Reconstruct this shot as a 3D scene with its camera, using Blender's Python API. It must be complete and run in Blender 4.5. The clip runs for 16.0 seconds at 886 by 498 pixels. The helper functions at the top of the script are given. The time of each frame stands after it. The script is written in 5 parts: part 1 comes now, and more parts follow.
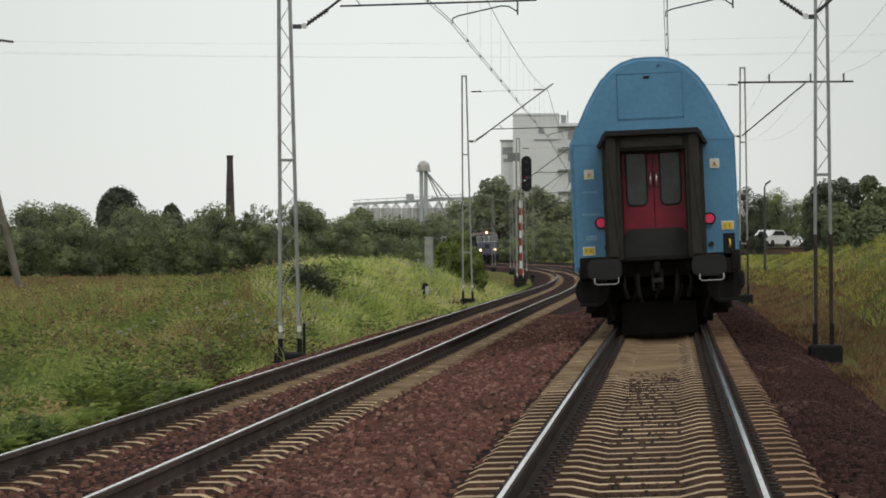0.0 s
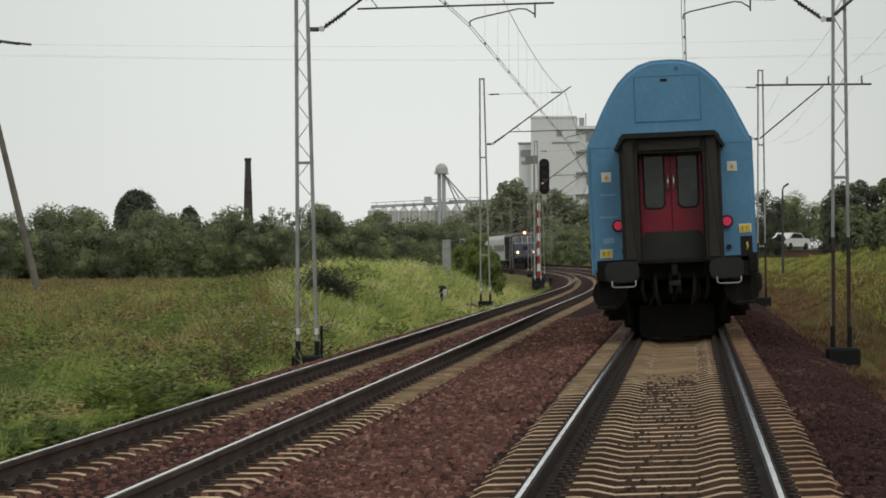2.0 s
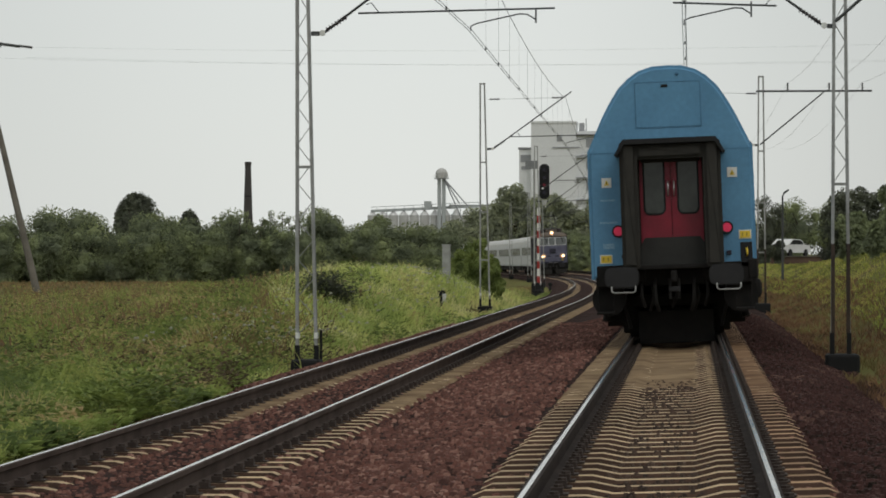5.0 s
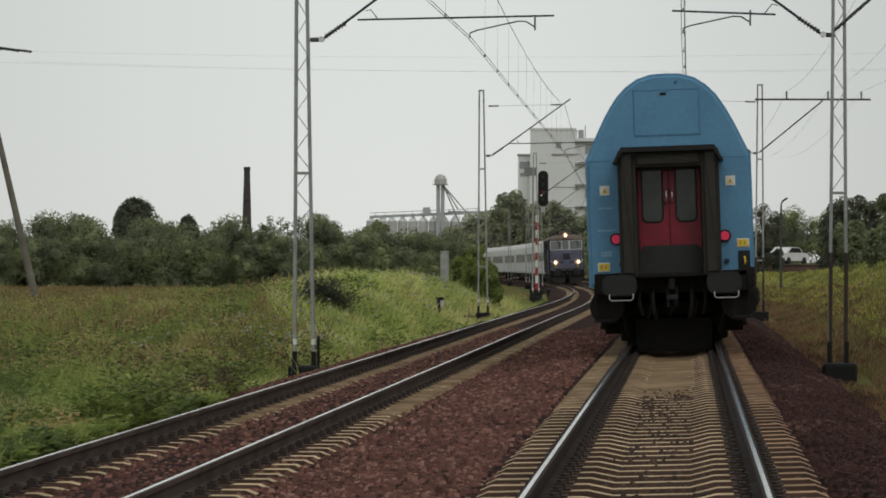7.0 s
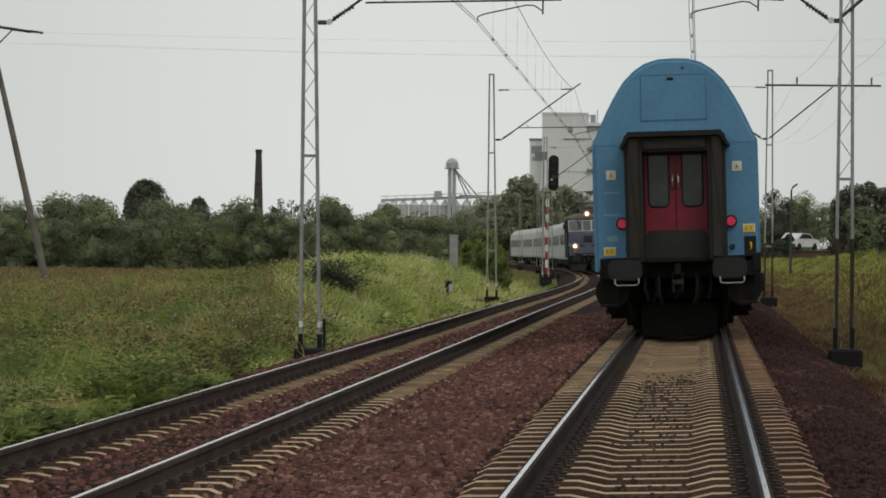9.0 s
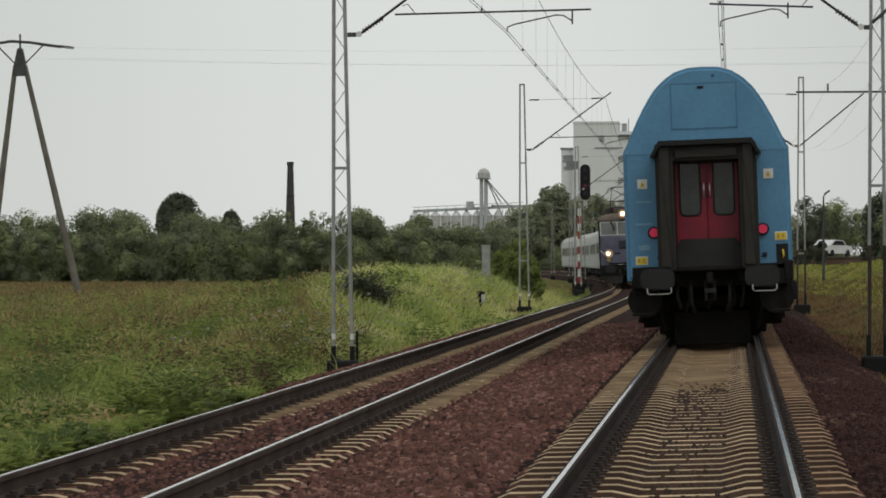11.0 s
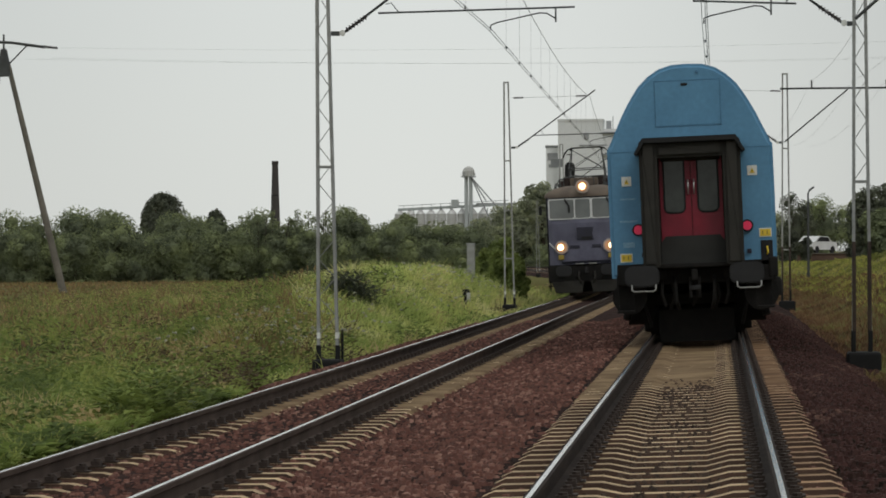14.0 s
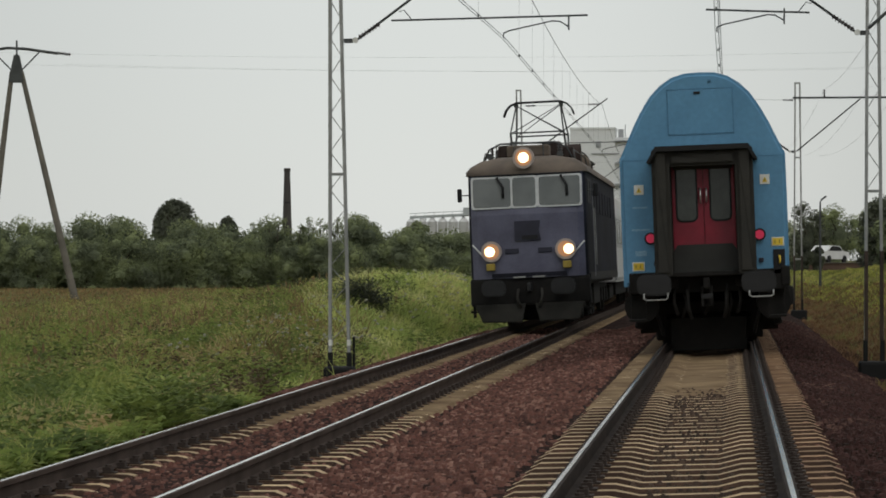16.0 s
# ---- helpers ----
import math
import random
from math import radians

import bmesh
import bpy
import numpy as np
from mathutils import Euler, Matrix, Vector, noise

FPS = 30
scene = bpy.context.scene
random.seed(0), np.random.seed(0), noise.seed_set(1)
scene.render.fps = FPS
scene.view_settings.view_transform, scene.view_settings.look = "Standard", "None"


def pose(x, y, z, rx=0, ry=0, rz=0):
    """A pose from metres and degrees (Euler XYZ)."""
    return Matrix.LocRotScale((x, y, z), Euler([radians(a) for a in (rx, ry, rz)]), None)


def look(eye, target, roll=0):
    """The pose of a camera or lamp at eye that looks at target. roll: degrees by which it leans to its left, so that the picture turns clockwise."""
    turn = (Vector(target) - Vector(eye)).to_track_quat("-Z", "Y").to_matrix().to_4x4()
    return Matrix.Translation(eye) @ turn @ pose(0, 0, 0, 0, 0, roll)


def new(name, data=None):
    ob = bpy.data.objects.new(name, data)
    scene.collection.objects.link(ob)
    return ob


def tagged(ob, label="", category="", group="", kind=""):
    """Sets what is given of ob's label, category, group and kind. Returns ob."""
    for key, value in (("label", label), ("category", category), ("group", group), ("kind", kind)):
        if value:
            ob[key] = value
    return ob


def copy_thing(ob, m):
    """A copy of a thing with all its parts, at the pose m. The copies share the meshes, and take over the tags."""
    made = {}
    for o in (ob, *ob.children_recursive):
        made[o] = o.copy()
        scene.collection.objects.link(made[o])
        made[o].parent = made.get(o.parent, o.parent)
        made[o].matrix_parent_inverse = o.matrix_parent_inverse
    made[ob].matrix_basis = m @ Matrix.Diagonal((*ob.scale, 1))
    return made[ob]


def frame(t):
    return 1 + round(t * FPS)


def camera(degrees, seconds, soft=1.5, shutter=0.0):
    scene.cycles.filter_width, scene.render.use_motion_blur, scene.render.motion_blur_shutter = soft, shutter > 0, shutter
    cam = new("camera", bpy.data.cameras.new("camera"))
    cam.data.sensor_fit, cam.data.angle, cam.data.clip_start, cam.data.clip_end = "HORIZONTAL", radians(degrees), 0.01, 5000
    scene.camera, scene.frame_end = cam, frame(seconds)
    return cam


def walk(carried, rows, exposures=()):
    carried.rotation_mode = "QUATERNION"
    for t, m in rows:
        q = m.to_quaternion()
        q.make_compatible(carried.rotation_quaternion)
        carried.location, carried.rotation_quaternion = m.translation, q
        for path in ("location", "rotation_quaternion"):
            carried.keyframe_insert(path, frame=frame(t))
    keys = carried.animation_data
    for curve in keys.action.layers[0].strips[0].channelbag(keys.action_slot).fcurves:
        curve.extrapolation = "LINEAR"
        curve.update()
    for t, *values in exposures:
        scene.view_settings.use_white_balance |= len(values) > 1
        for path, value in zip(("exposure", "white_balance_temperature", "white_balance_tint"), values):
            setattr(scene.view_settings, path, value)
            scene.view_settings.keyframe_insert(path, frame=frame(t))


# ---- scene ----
cam = camera(17.15, 16.0, soft=1.75)
PATH = [
    (0.0, 0.242, -0.000, 1.427, 4.469, -0.070, 0.284),
    (0.5, 0.235, -0.001, 1.436, 4.708, -0.059, 0.322),
    (1.0, 0.252, -0.002, 1.436, 4.825, -0.025, 0.289),
    (1.5, 0.243, -0.002, 1.433, 4.818, -0.016, 0.366),
    (2.0, 0.254, -0.004, 1.428, 4.820, -0.016, 0.276),
    (2.5, 0.262, -0.003, 1.439, 4.854, 0.003, 0.249),
    (3.0, 0.254, -0.003, 1.426, 4.836, 0.036, 0.249),
    (3.5, 0.262, -0.003, 1.436, 4.786, 0.055, 0.218),
    (4.0, 0.251, -0.003, 1.430, 4.790, 0.038, 0.215),
    (6.5, 0.260, -0.003, 1.437, 4.834, 0.177, -0.345),
    (7.0, 0.265, -0.001, 1.444, 4.787, 0.194, -0.286),
    (7.5, 0.261, -0.004, 1.435, 4.822, 0.167, -0.192),
    (8.0, 0.296, -0.004, 1.433, 4.728, 0.151, -0.179),
    (8.5, 0.342, -0.002, 1.445, 4.784, 0.059, -0.774),
    (9.0, 0.362, -0.002, 1.438, 5.013, -0.123, -0.662),
    (9.2, 0.316, -0.001, 1.452, 5.179, -0.140, -0.530),
    (11.3, 0.384, -0.000, 1.449, 5.674, 0.090, -0.017),
    (11.5, 0.388, 0.003, 1.449, 5.609, 0.081, 0.090),
    (12.0, 0.381, -0.003, 1.450, 5.438, 0.006, 0.015),
    (12.5, 0.384, 0.000, 1.450, 5.372, -0.011, -0.000),
    (13.0, 0.379, 0.002, 1.445, 5.361, -0.012, 0.134),
    (13.5, 0.385, 0.002, 1.452, 5.387, -0.004, 0.121),
    (14.0, 0.384, -0.002, 1.450, 5.359, 0.043, 0.256),
    (14.5, 0.375, 0.003, 1.449, 5.345, 0.058, 0.293),
    (15.0, 0.390, -0.004, 1.453, 5.320, 0.114, 0.126),
    (15.5, 0.380, 0.004, 1.455, 5.342, 0.144, -0.038),
    (16.0, 0.376, 0.008, 1.446, 5.585, 0.197, 0.012),
]
walk(cam, [(t, pose(x, y, z, 90 + p, r, w)) for t, x, y, z, w, p, r in PATH],
     exposures=[(0.0, 0.20), (1.0, 0.15), (4.0, 0.05), (7.0, -0.03), (9.0, -0.05), (12.5, -0.04), (16.0, -0.05)])

# ---- sky and light ----
world = bpy.data.worlds.new("overcast_sky")
scene.world = world
world.use_nodes = True
nt = world.node_tree
bg = nt.nodes["Background"]
sky = nt.nodes.new("ShaderNodeTexSky")
sky.sky_type, sky.sun_disc = "NISHITA", False
sky.sun_elevation, sky.sun_rotation = radians(48), radians(150)
grey = nt.nodes.new("ShaderNodeMix")
grey.data_type = "RGBA"
grey.inputs["Factor"].default_value = 0.93
skyscale = nt.nodes.new("ShaderNodeMix")
skyscale.data_type, skyscale.blend_type = "RGBA", "MULTIPLY"
skyscale.inputs["Factor"].default_value = 1.0
skyscale.inputs["B"].default_value = (0.1, 0.1, 0.1, 1)
nt.links.new(sky.outputs[0], skyscale.inputs["A"])
nt.links.new(skyscale.outputs["Result"], grey.inputs["A"])
cloud = nt.nodes.new("ShaderNodeTexNoise")
cloud.inputs["Scale"].default_value, cloud.inputs["Detail"].default_value = 2.2, 3
cramp = nt.nodes.new("ShaderNodeValToRGB")
cramp.color_ramp.elements[0].position, cramp.color_ramp.elements[1].position = 0.3, 0.75
cramp.color_ramp.elements[0].color = (0.72, 0.745, 0.72, 1)
cramp.color_ramp.elements[1].color = (0.80, 0.815, 0.79, 1)
tc = nt.nodes.new("ShaderNodeTexCoord")
nt.links.new(tc.outputs["Generated"], cloud.inputs["Vector"])
nt.links.new(cloud.outputs[0], cramp.inputs[0])
# the sky colour dims towards the east and the west, standing in for vignetting
sep = nt.nodes.new("ShaderNodeSeparateXYZ")
nt.links.new(tc.outputs["Generated"], sep.inputs[0])
east = nt.nodes.new("ShaderNodeMapRange")
east.interpolation_type = "SMOOTHSTEP"
east.inputs["From Min"].default_value, east.inputs["From Max"].default_value = -0.10, 0.20
east.inputs["To Min"].default_value, east.inputs["To Max"].default_value = 1.0, 0.66
nt.links.new(sep.outputs["X"], east.inputs["Value"])
dimmed = nt.nodes.new("ShaderNodeMix")
dimmed.data_type, dimmed.blend_type = "RGBA", "MULTIPLY"
dimmed.inputs["Factor"].default_value = 1.0
nt.links.new(cramp.outputs[0], dimmed.inputs["A"])
west = nt.nodes.new("ShaderNodeMapRange")
west.interpolation_type = "SMOOTHSTEP"
west.inputs["From Min"].default_value, west.inputs["From Max"].default_value = -0.34, -0.10
west.inputs["To Min"].default_value, west.inputs["To Max"].default_value = 0.80, 1.0
nt.links.new(sep.outputs["X"], west.inputs["Value"])
both = nt.nodes.new("ShaderNodeMath")
both.operation = "MULTIPLY"
nt.links.new(east.outputs[0], both.inputs[0])
nt.links.new(west.outputs[0], both.inputs[1])
nt.links.new(both.outputs[0], dimmed.inputs["B"])
nt.links.new(dimmed.outputs["Result"], grey.inputs["B"])
nt.links.new(grey.outputs["Result"], bg.inputs[0])
bg.inputs[1].default_value = 1.0
sun = new("sun", bpy.data.lights.new("sun", "SUN"))
sun.data.energy, sun.data.angle, sun.data.color = 0.6, radians(25), (1, 0.97, 0.92)
sun.matrix_world = look((40, -60, 80), (0, 0, 0))


# ---- materials ----
def mat(name, color, rough=0.7, metal=0.0, dark=None, scale=3.0, fine=60.0, amount=0.5, bump=0.15, dist=0.01,
        island=0.0, obj=0.0, coat=0.0, spec=0.4):
    """Paint, stone or metal with stains at a coarse scale and grain at a fine one."""
    m = bpy.data.materials.new(name)
    m.use_nodes = True
    n, ln = m.node_tree.nodes, m.node_tree.links
    b = n["Principled BSDF"]
    dark = dark or tuple(c * 0.55 for c in color)
    t = n.new("ShaderNodeTexCoord")
    a = n.new("ShaderNodeTexNoise")
    a.inputs["Scale"].default_value, a.inputs["Detail"].default_value = scale, 6
    f = n.new("ShaderNodeTexNoise")
    f.inputs["Scale"].default_value, f.inputs["Detail"].default_value = fine, 3
    for k in (a, f):
        ln.new(t.outputs["Object"], k.inputs["Vector"])
    r = n.new("ShaderNodeValToRGB")
    r.color_ramp.elements[0].position, r.color_ramp.elements[1].position = 0.35, 0.65
    r.color_ramp.elements[0].color = (*[c + (d - c) * amount for c, d in zip(color, dark)], 1)
    r.color_ramp.elements[1].color = (*color, 1)
    ln.new(a.outputs[0], r.inputs[0])
    col = r.outputs[0]
    g = n.new("ShaderNodeMix")
    g.data_type, g.blend_type = "RGBA", "MULTIPLY"
    g.inputs["Factor"].default_value = 0.35 * amount
    ln.new(col, g.inputs["A"])
    ln.new(f.outputs[0], g.inputs["B"])
    col = g.outputs["Result"]
    for strength, node, out in ((island, "ShaderNodeNewGeometry", "Random Per Island"), (obj, "ShaderNodeObjectInfo", "Random")):
        if strength:
            rnd = n.new(node)
            h = n.new("ShaderNodeHueSaturation")
            mr = n.new("ShaderNodeMapRange")
            mr.inputs["To Min"].default_value, mr.inputs["To Max"].default_value = 1 - strength, 1 + strength
            ln.new(rnd.outputs[out], mr.inputs["Value"])
            ln.new(mr.outputs[0], h.inputs["Value"])
            ln.new(col, h.inputs["Color"])
            col = h.outputs[0]
    ln.new(col, b.inputs["Base Color"])
    b.inputs["Roughness"].default_value, b.inputs["Metallic"].default_value = rough, metal
    b.inputs["Coat Weight"].default_value = coat
    b.inputs["Specular IOR Level"].default_value = spec
    if bump:
        bp = n.new("ShaderNodeBump")
        bp.inputs["Strength"].default_value, bp.inputs["Distance"].default_value = bump, dist
        ln.new(f.outputs[0], bp.inputs["Height"])
        ln.new(bp.outputs[0], b.inputs["Normal"])
    return m


def ramp_mat(name, colors, rough=0.8, wide=0.0, translucent=0.0, patch=0.72):
    """Leaves, blades or stones: each loose piece takes its own colour from the ramp; wide mixes in patches of that size."""
    m = bpy.data.materials.new(name)
    m.use_nodes = True
    n, ln = m.node_tree.nodes, m.node_tree.links
    b = n["Principled BSDF"]
    geo = n.new("ShaderNodeNewGeometry")
    r = n.new("ShaderNodeValToRGB")
    el = r.color_ramp.elements
    while len(el) < len(colors):
        el.new(0.5)
    for i, c in enumerate(colors):
        el[i].position, el[i].color = i / (len(colors) - 1), (*c, 1)
    if wide:
        t = n.new("ShaderNodeTexCoord")
        no = n.new("ShaderNodeTexNoise")
        no.inputs["Scale"].default_value, no.inputs["Detail"].default_value = 1 / wide, 4
        mp = n.new("ShaderNodeMapping")
        mp.inputs["Scale"].default_value = (1.0, 0.35, 1.0)
        ln.new(t.outputs["Object"], mp.inputs["Vector"])
        ln.new(mp.outputs[0], no.inputs["Vector"])
        mr = n.new("ShaderNodeMapRange")
        mr.inputs["From Min"].default_value, mr.inputs["From Max"].default_value = 0.39, 0.61
        ln.new(no.outputs[0], mr.inputs["Value"])
        mx = n.new("ShaderNodeMix")
        mx.inputs["Factor"].default_value = patch
        ln.new(geo.outputs["Random Per Island"], mx.inputs["A"])
        ln.new(mr.outputs[0], mx.inputs["B"])
        ln.new(mx.outputs["Result"], r.inputs[0])
    else:
        ln.new(geo.outputs["Random Per Island"], r.inputs[0])
    ln.new(r.outputs[0], b.inputs["Base Color"])
    b.inputs["Roughness"].default_value = rough
    b.inputs["Specular IOR Level"].default_value = 0.25
    if translucent:
        tr = n.new("ShaderNodeBsdfTranslucent")
        ms = n.new("ShaderNodeMixShader")
        ms.inputs[0].default_value = translucent
        ln.new(r.outputs[0], tr.inputs[0])
        ln.new(b.outputs[0], ms.inputs[1])
        ln.new(tr.outputs[0], ms.inputs[2])
        ln.new(ms.outputs[0], n["Material Output"].inputs[0])
    return m


def glow(name, color, strength):
    m = bpy.data.materials.new(name)
    m.use_nodes = True
    b = m.node_tree.nodes["Principled BSDF"]
    b.inputs["Base Color"].default_value = (*color, 1)
    b.inputs["Emission Color"].default_value = (*color, 1)
    b.inputs["Emission Strength"].default_value = strength
    return m


M = {
    "soil": mat("soil", (0.165, 0.175, 0.050), 0.95, dark=(0.145, 0.110, 0.050), scale=0.25, fine=9, amount=0.9, bump=0.6, dist=0.1, spec=0.05),
    # dark bed colour that paints the shade in the gaps between the stones
    "ballast": mat("ballast", (0.070, 0.038, 0.032), 0.95, dark=(0.025, 0.016, 0.014), scale=0.9, fine=26, amount=1.0, bump=1.0, dist=0.06, spec=0.05),
    "stones": ramp_mat("ballast_stones", [(0.040, 0.022, 0.018), (0.123, 0.058, 0.047), (0.192, 0.087, 0.067), (0.117, 0.059, 0.048), (0.240, 0.117, 0.089), (0.378, 0.223, 0.173)], 0.9, wide=0.8, patch=0.12),
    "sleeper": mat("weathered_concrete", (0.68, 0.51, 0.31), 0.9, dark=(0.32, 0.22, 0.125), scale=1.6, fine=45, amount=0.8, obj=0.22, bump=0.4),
    # darker stones: the dimmer light on the right shoulder is put into their colour
    "shadedstones": ramp_mat("shaded_ballast_stones", [(0.016, 0.011, 0.007), (0.045, 0.020, 0.017), (0.074, 0.035, 0.030), (0.040, 0.020, 0.017), (0.166, 0.094, 0.074)], 0.9, wide=1.2, patch=0.45),
    "sleeperrust": mat("rust_stained_concrete", (0.44, 0.280, 0.155), 0.92, dark=(0.19, 0.098, 0.055), scale=1.6, fine=40, amount=0.9, obj=0.3, bump=0.4),
    "sleeperside": mat("dusty_shaded_concrete", (0.115, 0.066, 0.043), 0.95, dark=(0.058, 0.033, 0.024), scale=2, fine=40, amount=0.8, obj=0.25),
    "railside": mat("rusty_rail_steel", (0.118, 0.090, 0.077), 0.9, dark=(0.066, 0.049, 0.042), scale=2, fine=70, amount=0.8, spec=0.08),
    "raildark": mat("dark_rail_steel", (0.050, 0.038, 0.033), 0.85, dark=(0.026, 0.020, 0.018), scale=2, fine=70, amount=0.8, spec=0.1),
    "railtop": mat("polished_rail_steel", (0.74, 0.74, 0.74), 0.18, 1.0, dark=(0.38, 0.37, 0.36), scale=2.5, fine=90, amount=0.5, bump=0.05),
    "iron": mat("rusty_fastening_iron", (0.062, 0.045, 0.037), 0.85, scale=8, amount=0.6),
    "blue": mat("blue_coach_paint", (0.132, 0.335, 0.535), 0.42, dark=(0.102, 0.270, 0.445), scale=1.1, fine=12, amount=0.8, bump=0.05),
    "fadedletter": mat("faded_lettering", (0.33, 0.52, 0.66), 0.6, dark=(0.15, 0.34, 0.53), scale=30, fine=90, amount=0.9, bump=0.0),
    "blueline": mat("panel_seam", (0.092, 0.245, 0.41), 0.6, scale=3),
    "rubber": mat("black_rubber", (0.027, 0.026, 0.022), 0.8, dark=(0.040, 0.037, 0.031), scale=4, amount=0.8),
    "under": mat("near_black_underframe", (0.006, 0.0055, 0.005), 0.9, dark=(0.014, 0.012, 0.010), scale=5, amount=0.8),
    "buffer": mat("greasy_buffer_steel", (0.020, 0.020, 0.021), 0.6, scale=4, amount=0.7),
    "red": mat("dark_red_door_paint", (0.26, 0.012, 0.032), 0.42, dark=(0.13, 0.008, 0.018), scale=1.8, fine=30, amount=0.7),
    "flap": mat("grey_gangway_plate", (0.028, 0.028, 0.025), 0.7, scale=3, amount=0.7),
    "paneglass": mat("dusty_window_glass", (0.06, 0.068, 0.062), 0.2, dark=(0.035, 0.04, 0.037), scale=4, amount=0.6, bump=0.0),
    "white": mat("white_enamel", (0.84, 0.84, 0.79), 0.5, scale=6, amount=0.3),
    "yellow": mat("yellow_enamel", (0.86, 0.62, 0.06), 0.5, scale=6, amount=0.3),
    "ochre": mat("dull_yellow_paint", (0.38, 0.28, 0.05), 0.6, scale=6, amount=0.5),
    "chrome": mat("bright_steel", (0.7, 0.7, 0.7), 0.3, 0.9, scale=6, amount=0.3),
    "tail": glow("red_tail_lens", (0.76, 0.04, 0.11), 0.13),
    "galv": mat("galvanised_steel", (0.42, 0.425, 0.41), 0.6, 0.1, dark=(0.26, 0.26, 0.24), scale=3, fine=40, amount=0.7),
    "tube": mat("weathered_steel_tube", (0.10, 0.105, 0.105), 0.6, 0.3, scale=4, amount=0.6),
    "tar": mat("bitumen_black", (0.012, 0.012, 0.012), 0.85, scale=5, amount=0.6),
    "wire": mat("copper_wire_aged", (0.14, 0.15, 0.145), 0.6, 0.4, scale=4, amount=0.3),
    "farwire": mat("aluminium_wire", (0.52, 0.53, 0.53), 0.6, 0.1, scale=4, amount=0.2),
    "porcelain": mat("brown_insulator", (0.03, 0.022, 0.02), 0.35, scale=4, amount=0.4),
    "pole": mat("grey_pole_concrete", (0.21, 0.19, 0.16), 0.9, dark=(0.12, 0.11, 0.09), scale=1.5, amount=0.7, bump=0.3),
    "render": mat("pale_facade_concrete", (0.86, 0.87, 0.87), 0.9, dark=(0.78, 0.79, 0.79), scale=0.12, fine=2, amount=0.5),
    "render_dark": mat("grey_facade_band", (0.40, 0.41, 0.42), 0.8, scale=0.3, amount=0.5),
    "binsteel": mat("corrugated_bin_steel", (0.55, 0.58, 0.58), 0.6, 0.1, dark=(0.42, 0.45, 0.45), scale=0.4, amount=0.7),
    "terrace": mat("brown_terrace_brick", (0.15, 0.095, 0.07), 0.9, dark=(0.085, 0.055, 0.042), scale=0.8, fine=12, amount=0.8),
    "brick": mat("sooty_chimney_brick", (0.088, 0.080, 0.076), 0.9, scale=0.3, fine=4, amount=0.7),
    "signalred": mat("red_post_paint", (0.42, 0.035, 0.03), 0.6, scale=4, amount=0.4),
    "black": mat("matt_black_paint", (0.012, 0.012, 0.013), 0.7, scale=4, amount=0.5),
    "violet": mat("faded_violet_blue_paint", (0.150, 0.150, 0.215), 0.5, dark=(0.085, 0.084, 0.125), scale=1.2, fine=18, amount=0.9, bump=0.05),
    "violetside": mat("shaded_dirty_side_paint", (0.026, 0.027, 0.038), 0.8, dark=(0.013, 0.013, 0.016), scale=0.9, fine=18, amount=0.8, spec=0.08),
    "locoroof": mat("rust_brown_roof_paint", (0.205, 0.160, 0.122), 0.7, dark=(0.10, 0.078, 0.065), scale=1.4, amount=0.8),
    "roofgear": mat("rust_black_roof_gear", (0.045, 0.028, 0.023), 0.8, dark=(0.020, 0.014, 0.012), scale=5, amount=0.8),
    "dark": mat("deep_blue_emblem_paint", (0.03, 0.03, 0.05), 0.6, scale=3, amount=0.5),
    "coach": mat("pale_grey_coach_paint", (0.60, 0.61, 0.61), 0.5, dark=(0.46, 0.47, 0.47), scale=0.6, fine=9, amount=0.6),
    "coachroof": mat("light_coach_roof", (0.62, 0.62, 0.60), 0.6, dark=(0.46, 0.45, 0.42), scale=0.5, fine=9, amount=0.6),
    "coachband": mat("grey_window_band", (0.27, 0.28, 0.285), 0.35, scale=0.8, amount=0.6),
    "winframe": mat("pale_window_surround", (0.66, 0.67, 0.66), 0.5, scale=4, amount=0.4),
    # the grey base colour holds the sky's reflection in the windscreens
    "cabglass": mat("windscreen_glass", (0.19, 0.20, 0.195), 0.25, dark=(0.12, 0.13, 0.127), scale=1.2, amount=0.6, bump=0.0, spec=0.25),
    "lamp": glow("warm_headlight", (1.0, 0.72, 0.40), 3.6),
    "lamprim": mat("pale_lamp_rim", (0.5, 0.42, 0.38), 0.4, 0.3, scale=6, amount=0.4),
    "lampbowl": glow("lit_lamp_reflector", (0.55, 0.27, 0.13), 0.36),
    "bark": mat("bark", (0.10, 0.08, 0.06), 0.95, scale=4, amount=0.8, bump=0.6),
    "carpaint": mat("white_car_paint", (0.75, 0.75, 0.74), 0.35, scale=2, amount=0.2, coat=0.4),
    "leafA": ramp_mat("hedge_leaves", [(0.117, 0.135, 0.088), (0.184, 0.213, 0.123), (0.250, 0.287, 0.143), (0.337, 0.377, 0.167)], 0.8, wide=2.6, translucent=0.3),
    "leafB": ramp_mat("dark_tree_leaves", [(0.183, 0.197, 0.146), (0.296, 0.322, 0.210), (0.394, 0.418, 0.249)], 0.8, wide=1.4, translucent=0.3),
    "leafD": ramp_mat("blackish_tree_leaves", [(0.060, 0.066, 0.052), (0.105, 0.116, 0.082), (0.150, 0.162, 0.108)], 0.8, wide=1.4, translucent=0.2),
    "dust": mat("tan_track_dust", (0.33, 0.235, 0.138), 0.95, dark=(0.17, 0.11, 0.065), scale=1.4, fine=30, amount=0.9, bump=0.5, spec=0.05),
